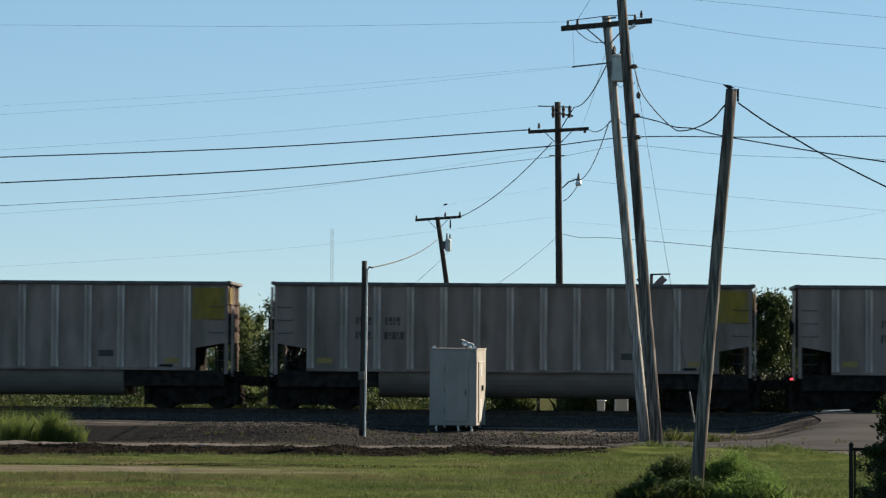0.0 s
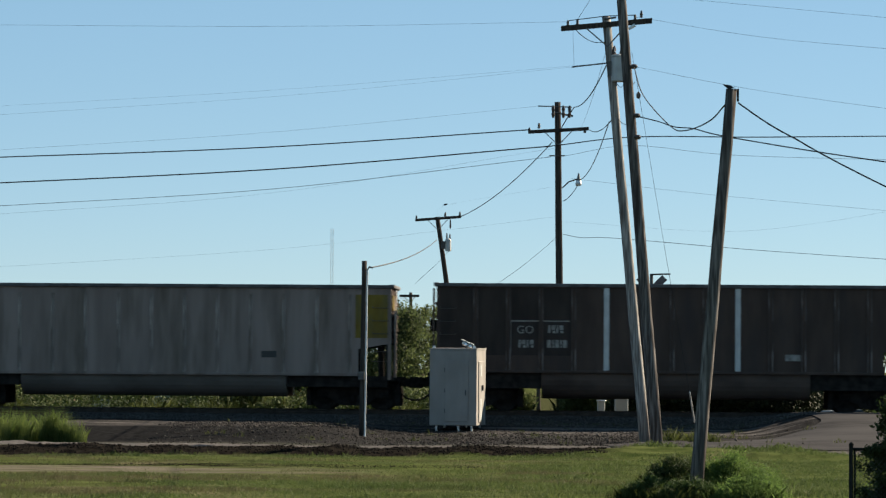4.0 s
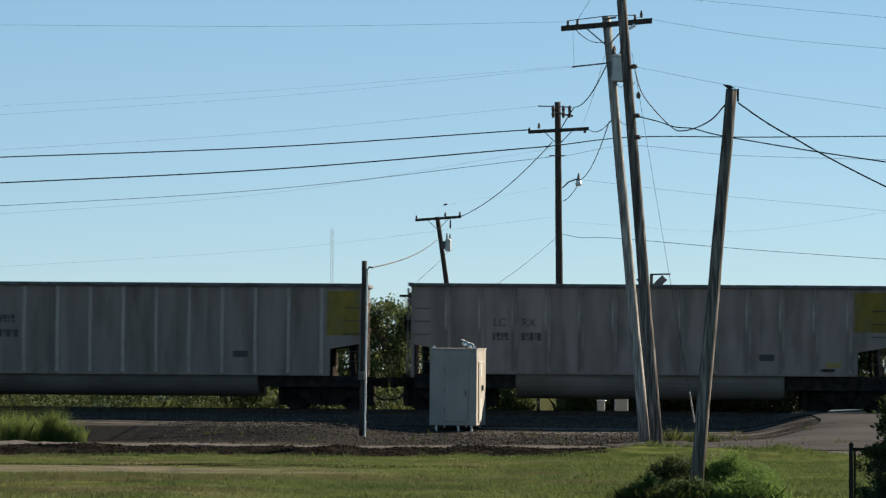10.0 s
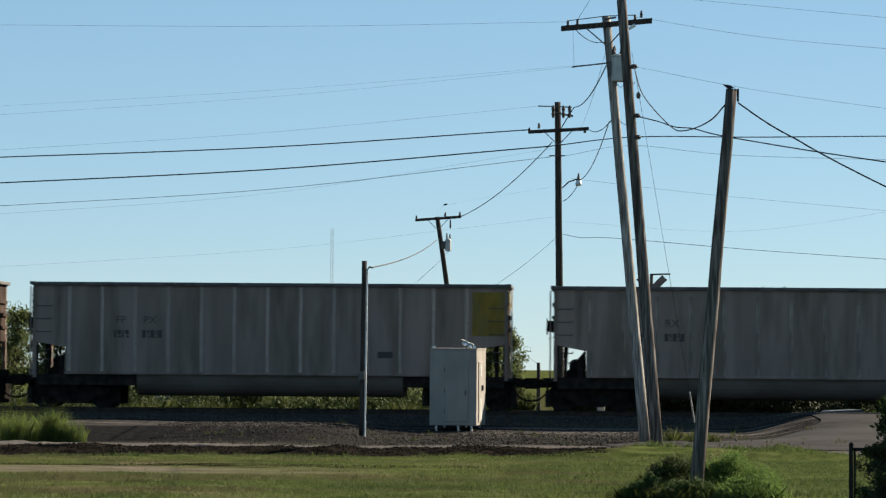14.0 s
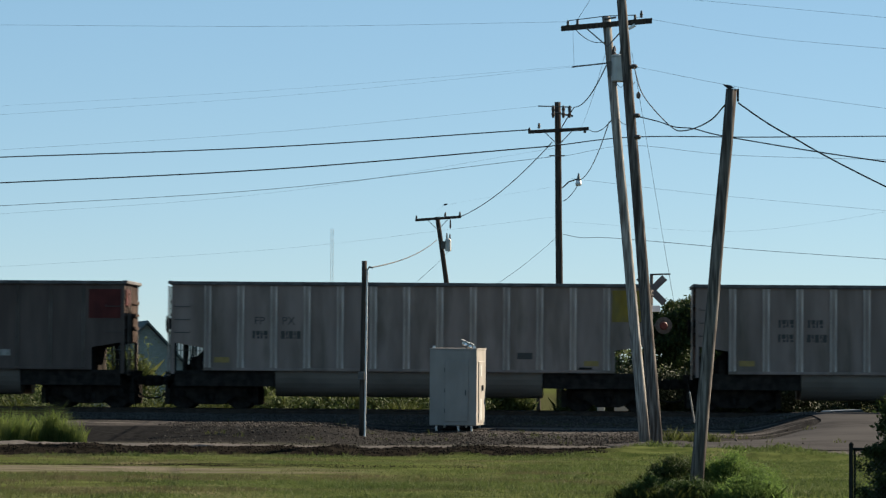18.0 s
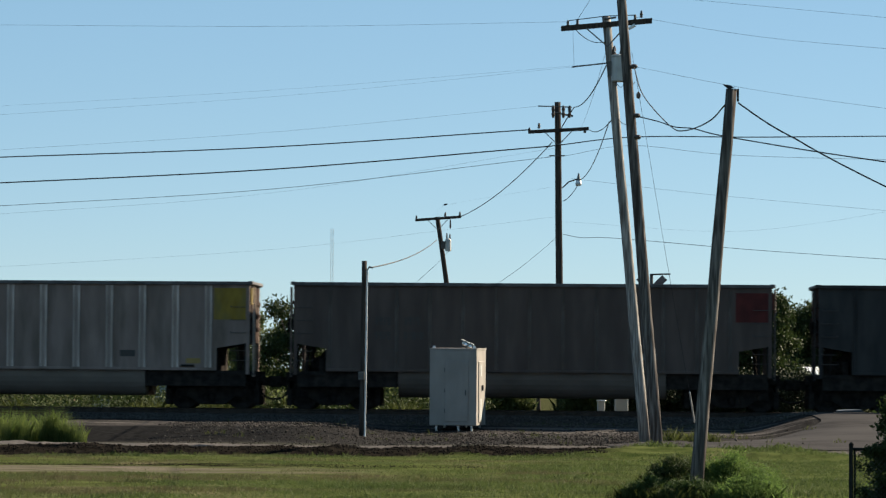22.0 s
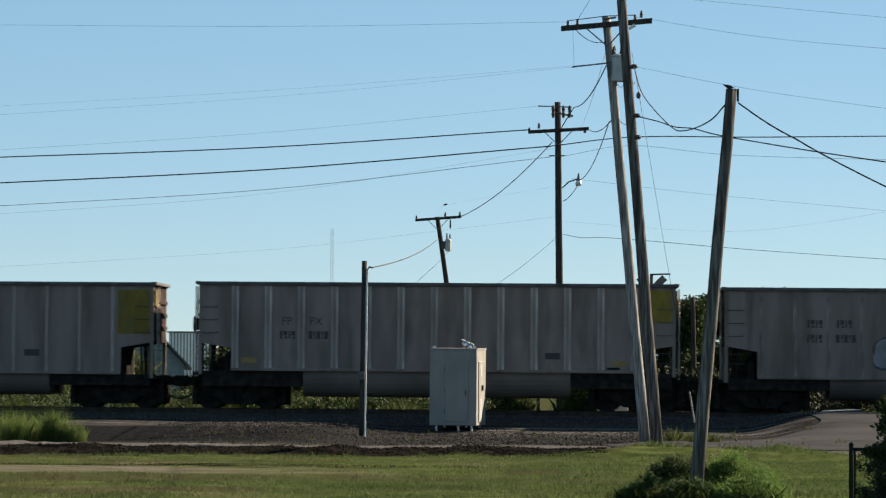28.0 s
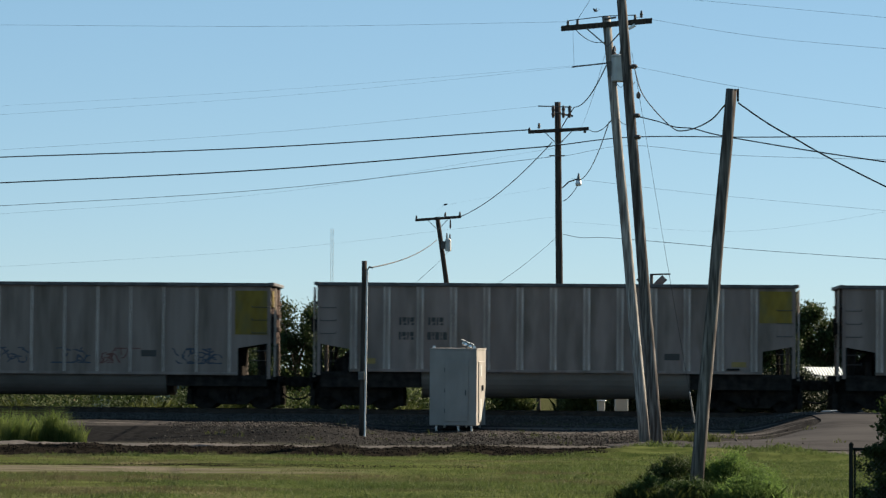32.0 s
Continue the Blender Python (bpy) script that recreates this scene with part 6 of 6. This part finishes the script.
pts = scatter(170000, -13, 9, 50, 79.6, field_keep)
hts = np.array([0.028 + 0.045 * max(0, 0.5 + noise.noise((p[0] * 0.4, p[1] * 0.4, 4.0))) for p in pts]) * rng.uniform(0.5, 1.4, len(pts))
hts *= np.array([0.75 + 1.5 * max(0.0, noise.noise((p[0] * 0.22, p[1] * 0.13, 12.0))) + 0.5 * noise.noise((p[0] * 0.9, p[1] * 0.5, 15.0)) for p in pts])
hts *= np.where(pts[:, 1] < 61, 1.1, 0.8)
tagged(new("grass", blades("grass", pts, hts, 0.0048, 0.32, "blade")), "short mown green and straw-coloured grass", "grass", kind="stuff")


def clump_field(name, spots, label, material, category="grass", width=0.012, lean=0.28):
    ps, hs = [], []
    for s, q, r, n, h in spots:
        for k in range(int(n * 2.6) if name == "tall_grass" else n):
            a, u = rng.uniform(0, 2 * np.pi), r * math.sqrt(rng.random())
            p = on_track(s + math.cos(a) * u, q + math.sin(a) * u * 0.6)
            ps.append((p.x, p.y, ground_z(p.x, p.y) - 0.02))
            hs.append(h * rng.uniform(0.35, 1.2) * (1 - 0.45 * (u / r) ** 2))
    return tagged(new(name, blades(name, ps, np.array(hs), width, lean, material)), label, category, kind="stuff")


tall = []
for k in range(46):
    u = rng.random()
    tall.append((-18.4 + 5.35 * u, rng.uniform(82.5, 85.0), rng.uniform(0.14, 0.34), 130, rng.uniform(0.5, 1.05) * (1.0 if u < 0.85 else 0.8)))
tall += [(-13.6, 82.8, 0.3, 300, 1.1), (-13.25, 82.7, 0.3, 260, 0.92), (-15.0, 83.2, 0.35, 260, 1.0), (-12.85, 82.7, 0.2, 90, 0.7)]
clump_field("tall_grass", tall, "tall bright green grass clumps on the gravel", "blade_tall", width=0.004, lean=0.17)
edge = [(s, 74.9 + 0.16 * (min(s, 6) + 9) + rng.uniform(-0.9, 0.3), rng.uniform(0.2, 0.5), 50, rng.uniform(0.08, 0.17)) for s in rng.uniform(-14, 9, 70)]
edge += [(rng.uniform(1, 8), rng.uniform(78.6, 80.6), rng.uniform(0.3, 0.6), 110, rng.uniform(0.14, 0.26)) for k in range(35)]
edge += [(rng.uniform(-13, 8), rng.uniform(57.5, 61.5), rng.uniform(0.4, 0.9), 160, rng.uniform(0.08, 0.15)) for k in range(60)]
clump_field("verge_grass", edge, "uneven tufts of green grass along the verge", "blade", width=0.009)
weeds = []
for k in range(520):
    s = rng.uniform(-22, 19)
    if -3.5 < s < 0.4 or 1.0 < s < 14:
        continue
    big = 1.25 if s < 3.5 else 0.5
    if noise.noise((s * 0.6, 2.0, 7.0)) < 0.05:
        continue
    weeds.append((s, rng.uniform(105.6, 110.5), rng.uniform(0.25, 0.6), 110, rng.uniform(0.35, 0.9) * big))
clump_field("trackside_weeds", weeds, "sunlit yellow-green weeds beyond the ballast", "blade_dry", "weeds", 0.009)
dry_spots = [(rng.uniform(-11, 7), rng.uniform(84, 97), 0.2, 14, rng.uniform(0.1, 0.25)) for k in range(40)] + [(2.5, 90.0, 0.5, 160, 0.4), (3.2, 91.0, 0.5, 120, 0.35), (4.2, 92.0, 0.7, 80, 0.2)]
dry_spots += [(rng.uniform(1.9, 3.6), rng.uniform(86.5, 90.5), 0.2, 60, rng.uniform(0.25, 0.5)) for k in range(9)]
clump_field("dry_weeds", dry_spots, "sparse dry brown weeds in the gravel", "blade_dry", "weeds", 0.008)


def build_bush(x, y, w, h, seed, label, leaf="leaf_bush", leaves=12000, size=0.026, name="bush", fluff=None, slim=0.45):
    ob = thing(name, x, y, ground_z(x, y), label, "bush")
    rnd = random.Random(seed)
    bm, tips, radii = NB(), [], []
    for k in range(60):
        a, u = rnd.uniform(0, 2 * math.pi), math.sqrt(rnd.random())
        zz = h * (1 - 0.6 * u * u) * rnd.uniform(0.2, 1.05)
        tip = Vector((math.cos(a) * u * w, math.sin(a) * u * w * 0.6, zz))
        tube(bm, [(tip.x * 0.2, tip.y * 0.2, -0.03), (tip.x * 0.6, tip.y * 0.6, zz * 0.6), tip], 0.014, 4, 0.005)
        tips.append(tip)
        radii.append(fluff or (0.16 * h + 0.07) * rnd.uniform(0.5, 1.3))
    part("woody_base", bm, "bark", ob)
    part("foliage", leaf_cloud("foliage", tips, radii, leaves, size, leaf, 0.9, slim), None, ob)
    if fluff:
        return ob
    ps = [(t.x + rnd.gauss(0, 0.12), t.y + rnd.gauss(0, 0.1), max(0.0, t.z * 0.4)) for t in tips for k in range(80)]
    part("long_grass", blades("long_grass", np.array(ps), np.array([h * rnd.uniform(0.2, 0.6) for p in ps]), 0.0045, 0.28, "blade_bush" if leaf == "leaf_bush" else "blade_dry"), None, ob)
    return ob


# one mound: its lit right and shaded left are put into leaf colours
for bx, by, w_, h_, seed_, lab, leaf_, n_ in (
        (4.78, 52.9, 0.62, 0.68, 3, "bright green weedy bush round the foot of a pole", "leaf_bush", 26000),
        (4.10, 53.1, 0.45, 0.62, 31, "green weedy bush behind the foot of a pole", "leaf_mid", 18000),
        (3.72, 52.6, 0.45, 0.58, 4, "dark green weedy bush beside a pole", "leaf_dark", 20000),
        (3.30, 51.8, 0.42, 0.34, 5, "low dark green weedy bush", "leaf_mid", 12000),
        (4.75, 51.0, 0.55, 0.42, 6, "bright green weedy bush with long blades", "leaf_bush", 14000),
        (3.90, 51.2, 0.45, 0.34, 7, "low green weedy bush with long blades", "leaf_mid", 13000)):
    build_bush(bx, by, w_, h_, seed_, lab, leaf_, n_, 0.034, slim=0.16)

# undergrowth behind the weeds
uc = [on_track(rng.uniform(-28, -3.2), rng.uniform(110, 117), rng.uniform(0.1, 1.2)) for k in range(560)]
tagged(new("undergrowth", leaf_cloud("undergrowth", [tuple(c) for c in uc], [0.5] * len(uc), 30000, 0.06, "leaf_dark")), "low leafy undergrowth beyond the track", "undergrowth", kind="stuff")
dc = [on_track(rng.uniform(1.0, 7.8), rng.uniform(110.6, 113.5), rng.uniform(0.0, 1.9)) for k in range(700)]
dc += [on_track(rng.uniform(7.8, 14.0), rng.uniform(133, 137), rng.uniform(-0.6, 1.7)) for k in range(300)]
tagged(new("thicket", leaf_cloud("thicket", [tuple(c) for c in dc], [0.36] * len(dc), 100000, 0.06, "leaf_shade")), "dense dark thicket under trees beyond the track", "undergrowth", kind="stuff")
# shrubs beyond the track
for gx, gy, w_, h_ in ((5.29, 118.0, 1.0, 1.9), (6.53, 124.0, 0.9, 2.4), (-9.38, 125.0, 0.9, 1.6), (-12.3, 128.0, 0.8, 3.2), (2.61, 122.0, 0.6, 1.9), (-6.66, 112.0, 1.4, 1.3), (-3.61, 114.0, 1.6, 1.3), (8.36, 118.0, 1.6, 1.8), (12.04, 122.0, 2.0, 1.5), (-1.65, 116.0, 1.6, 1.4)):
    build_bush(gx, gy, w_, h_, int(gx * 10) + 900, "rough green shrub beyond the track", "leaf", 5000, 0.075, "shrub")

# big dark shrub and the overgrown fence near the camera
rnd = random.Random(8)
bx, by, bz = (6.451, 45.600, 0.961)
build_bush(bx, by, 0.5, 1.72, 21, "large dark leafy shrub beside the fence", "leaf_dark", 9000, 0.04, "shrub", 0.17)
bx, by, bz = (6.927, 45.400, 0.970)
build_bush(bx, by, 0.7, 1.75, 22, "large dark leafy shrub beside the fence", "leaf_dark", 9000, 0.04, "shrub", 0.2)

fx, fy, fz = (5.665, 45.000, 0.269)
fence = thing("chain_link_fence", fx, fy, ground_z(fx, fy), "chain-link fence panel overgrown with dark vines", "fence")
ft = local(fence, (5.662, 45.000, 1.03)).z
part("post", tube(NB(), [(0, 0, -0.02), (0, 0, ft + 0.03)], 0.03, 10), "fence_shade", fence)
part("post_cap", lathe(NB(), [(0.034, 0), (0.034, 0.02), (0.01, 0.045)], "z", 10, (0, 0, ft + 0.03)), "fence_shade", fence)
part("top_rail", tube(NB(), [(0, 0, ft - 0.02), (2.4, 0, ft - 0.01)], 0.02, 8), "fence_shade", fence)
part("post", tube(NB(), [(0.055, 0.03, -0.02), (0.055, 0.03, ft - 0.03)], 0.016, 8), "fence_shade", fence)
part("post", tube(NB(), [(2.4, 0, -0.02), (2.4, 0, ft + 0.03)], 0.03, 10), "fence_shade", fence)
bm = NB()
for k in range(-12, 36):
    for e in (-1, 1):
        xa, xb = 0.07 * k, 0.07 * k + e * ft
        pa, pb = Vector((xa, 0.004 * e, 0.0)), Vector((xb, 0.004 * e, ft))
        lo, hi = 0.0, 1.0
        if e > 0:
            lo, hi = max(0, (0 - xa) / (xb - xa)), min(1, (2.4 - xa) / (xb - xa))
        else:
            lo, hi = max(0, (2.4 - xa) / (xb - xa)) if xa > 2.4 else 0, min(1, (0 - xa) / (xb - xa))
        if hi > lo:
            tube(bm, [pa.lerp(pb, lo), pa.lerp(pb, hi)], 0.0025, 3)
part("mesh", bm, "link", fence)
vt = [Vector((rnd.uniform(0.05, 2.3), rnd.uniform(-0.06, 0.08), rnd.uniform(0.05, ft - 0.03))) for k in range(70)]
vt += [Vector((rnd.uniform(0.03, 2.3), rnd.uniform(-0.05, 0.08), ft - rnd.uniform(0.0, 0.09))) for k in range(60)]
part("vines", leaf_cloud("vines", vt, [0.085] * len(vt), 9000, 0.026, "leaf_dark", 1.0), None, fence)
sunny = thing("hedge", fx + 0.9, fy + 1.1, ground_z(fx + 0.9, fy + 1.1), "sunlit leafy hedge behind the chain-link fence", "hedge")
hc = [Vector((rnd.uniform(-0.75, 1.2), rnd.uniform(-0.3, 0.5), rnd.uniform(0.02, 0.62))) for k in range(60)]
stems = NB()
for c in hc[:18]:
    tube(stems, [(c.x * 0.8, c.y, -0.02), (c.x, c.y, c.z)], 0.008, 4, 0.004)
part("woody_base", stems, "bark", sunny)
part("foliage", leaf_cloud("foliage", hc, [0.13] * len(hc), 3800, 0.026, "leaf_bush", 1.0), None, sunny)

# a stake, pale boulders and litter by the track
stake = thing("guy_guard", *(7.377, 94.950, 0.606), "pale plastic guard on a guy wire at the ground", "guy guard")
part("guard_tube", tube(NB(), [(0, 0, -0.05), local(stake, (7.160, 94.000, 1.435))], 0.026, 8), "can", stake)
part("anchor_rod", tube(NB(), [(0.01, 0, -0.1), (0.03, 0, 0.12)], 0.012, 6), "steel_dark", stake)
for sx, sy, sr in ((8.988, 106.000, 0.28), (9.346, 106.300, 0.28), (-6.356, 107.000, 0.14), (-6.100, 107.400, 0.14), (-6.219, 107.200, 0.14)):
    rock = thing("boulder", sx, sy, ground_z(sx, sy), "pale broken rock beside the ballast", "rock", "rocks beyond the track")
    me = mesh_of("rock_body", lathe(NB(), [(0.5 * sr, -0.1), (sr, 0.3 * sr), (0.8 * sr, 0.8 * sr), (0.25 * sr, 1.1 * sr)], "z", 7))
    part("rock_body", me, "white_paint", rock, m=pose(0, 0, 0, 12, 8, sx * 40))

# ---- stones, clods and litter ----


def stone_field(name, spots, material, label, category):
    """Low faceted stones joined into one loose layer."""
    base = np.array([(1, 0, 0), (-1, 0, 0), (0, 1, 0), (0, -1, 0), (0, 0, 1), (0, 0, -1)], dtype=float)
    tri = np.array([(0, 2, 4), (2, 1, 4), (1, 3, 4), (3, 0, 4), (2, 0, 5), (1, 2, 5), (3, 1, 5), (0, 3, 5)])
    vs, fs = [], []
    for i, (s, q, r) in enumerate(spots):
        p = on_track(s, q)
        c = np.array((p.x, p.y, ground_z(p.x, p.y) + r * 0.3))
        a = rng.uniform(0, 6.28)
        sh = base * (r * rng.uniform(0.7, 1.3, 3)) * rng.uniform(0.75, 1.2, (6, 1))
        rot = np.array(((math.cos(a), -math.sin(a), 0), (math.sin(a), math.cos(a), 0), (0, 0, 1)))
        vs.append(sh @ rot.T + c)
        fs.append(tri + 6 * i)
    return tagged(new(name, from_arrays(name, np.concatenate(vs), np.concatenate(fs), material)), label, category, kind="stuff")


stone_field("ballast_stones", [(rng.uniform(-16, 7), q, rng.uniform(0.02, 0.05)) for q in rng.uniform(97.6, 101.0, 9000)], "ballast", "grey crushed ballast stones", "ballast")
stone_field("gravel_stones", [(2.6 - 14 * rng.random() ** 1.5, rng.uniform(82.5, 96.5), rng.uniform(0.008, 0.03)) for k in range(9000)] + [(rng.uniform(-12, -3), rng.uniform(91, 96.5), rng.uniform(0.01, 0.03)) for k in range(2500)] + [(rng.uniform(-9, 6), rng.uniform(86, 95), rng.uniform(0.025, 0.05)) for k in range(160)],
            "stone", "loose grey gravel stones", "gravel")
stone_field("soil_clods", [(s, min(79.3, rng.normal(78.0, 0.55)), rng.uniform(0.008, 0.03)) for s in rng.uniform(-15, 0.2, 1500)] + [(s, rng.uniform(75.6, 78.6) + 0.06 * (s + 15), rng.uniform(0.008, 0.034)) for s in rng.uniform(-15, 0.6, 5600)] + [(s, rng.normal(68.2, 0.4), rng.uniform(0.005, 0.018)) for s in rng.uniform(-13, -1.5, 1300)], "clod", "dark clods of turned soil", "soil")


# ---- birds ----
def folded(k, s=1.0):
    return pose(0.04 * s, k * 0.035 * s, 0.085 * s, 0, -20, 0) @ pose(0, 0, 0, 0, 0, k * 78) @ pose(0, 0, 0, 0, 55, 0)


def spread_wing(k, up, s=1.0):
    return pose(0.02 * s, k * 0.03 * s, 0.085 * s, k * up, 0, k * 10)


def build_bird(p, label, s=1.0, wings=False):
    ob = thing("bird", *p, label, "bird")
    bm = NB()
    lathe(bm, [(0.004, -0.13), (0.022, -0.10), (0.045, -0.03), (0.05, 0.02), (0.035, 0.07), (0.028, 0.085), (0.034, 0.10), (0.026, 0.125), (0.004, 0.14)], "x", 10)
    part("body", bm, "bird", ob, m=pose(0, 0, 0.06, 0, -25, 0))
    part("tail", box(NB(), -0.25, -0.10, -0.02, 0.02, -0.006, 0.006), "bird", ob, m=pose(0, 0, 0.02, 0, 0, 0))
    part("beak", tube(NB(), [(0.13, 0, 0.12), (0.17, 0, 0.115)], 0.01, 5, 0.002), "bird", ob)
    for k in (-1, 1):
        wing = NB()
        for zz in (-0.004, 0.004):
            wing.faces.new([wing.verts.new((px, k * py, zz)) for px, py in ((-0.06, 0), (0.06, 0), (0.05, 0.12), (-0.02, 0.25), (-0.07, 0.12))])
        part("wing", wing, "bird", ob, m=folded(k))
    for k in (-1, 1):
        part("leg", tube(NB(), [(0.0, k * 0.02, 0.03), (0.01, k * 0.02, 0.0)], 0.005, 4), "bird", ob)
    for ch in ob.children:
        ch.data.transform(Matrix.Scale(s, 4))
        m = ch.matrix_basis.copy()
        m.translation *= s
        ch.matrix_basis = m
    return ob


FLYER_AT = (4.560, 52.119, 6.611)
flyer = build_bird(FLYER_AT, "small dark bird on top of the leaning pole", 0.5)
flyer.matrix_basis = pose(*FLYER_AT, 0, 0, 180)
perch = build_bird((0.132, 171.600, 10.640), "small dark bird perched on a thin wire", 0.8)
wire(((-0.281, 171.700, 9.984), (0.132, 171.600, 10.640), (4.594, 131.800, 9.475)), 0.003, "wire_grey", "very thin grey overhead wire")


# ---- motion of the train and the bird ----
def motions():
    rz = -math.degrees(TURN)
    for i, car in enumerate(cars):
        off = -PITCH * (i - 1) + HALF + 0.06 + SHIFT[i]

        def at(t):
            p = on_track(train_s(t) + off, TRACK, RAIL_TOP)
            return pose(p.x, p.y, p.z, 0, 0, rz)
        walk(car, [(t, at(t)) for t in range(33)])
        # the wheels roll while the car is near the view
        seen = [f for f in range(0, 961) if abs(train_s(f / 30) + off) < 24]
        spin = [ob for tr in car.children if tr.name.startswith("truck") for ob in tr.children if ob.name.startswith("wheelset")]
        if len(seen) < 4:
            continue
        times = [f / 30 for f in seen]
        for ob in spin:
            k = ob.location.x
            start = train_s(times[0])
            rows = [(t, pose(k, 0, AXLE_R, 0, math.degrees((train_s(t) - start) / AXLE_R), 0)) for t in times]
            if times[0] > 0.1:
                rows = [(0.0, rows[0][1])] + rows
            if times[-1] < 31.9:
                rows = rows + [(32.0, rows[-1][1])]
            walk(ob, rows)
    x, y, z = FLYER_AT
    g = 52.1 / 5750
    for wing in [ob for ob in flyer.children if ob.name.startswith("wing")]:
        k = 1 if wing.location.y > 0 else -1
        rows = [(0.0, folded(k, 0.5)), (28.3, folded(k, 0.5)), (28.67, folded(k, 0.5)), (28.73, pose(0.015, k * 0.015, 0.041, k * 15, -10, k * 45))]
        rows += [(28.8 + 0.1 * i, spread_wing(k, 50 if i % 2 == 0 else -15, 0.5)) for i in range(33)]
        walk(wing, rows)
    walk(flyer, [(0.0, pose(x, y, z, 0, 0, 180)), (28.4, pose(x, y, z, 0, 0, 180)), (28.67, pose(x, y, z, 0, 0, 180)), (28.8, pose(x - 4 * g, y, z + 0.08, 0, 35, 190)),
                 (28.9, pose(x - 20 * g, y, z + 40 * g, 10, 40, 200)), (29.0, pose(x - 14 * g, y, z + 82 * g, 15, 55, 230)), (29.1, pose(x - 18 * g, y, z + 126 * g, 0, 60, 220)),
                 (29.3, pose(x - 26 * g, y, z + 220 * g, 0, 50, 210)), (32.0, pose(x - 26 * g, y + 40, z + 620 * g, 0, 40, 210))])


motions()
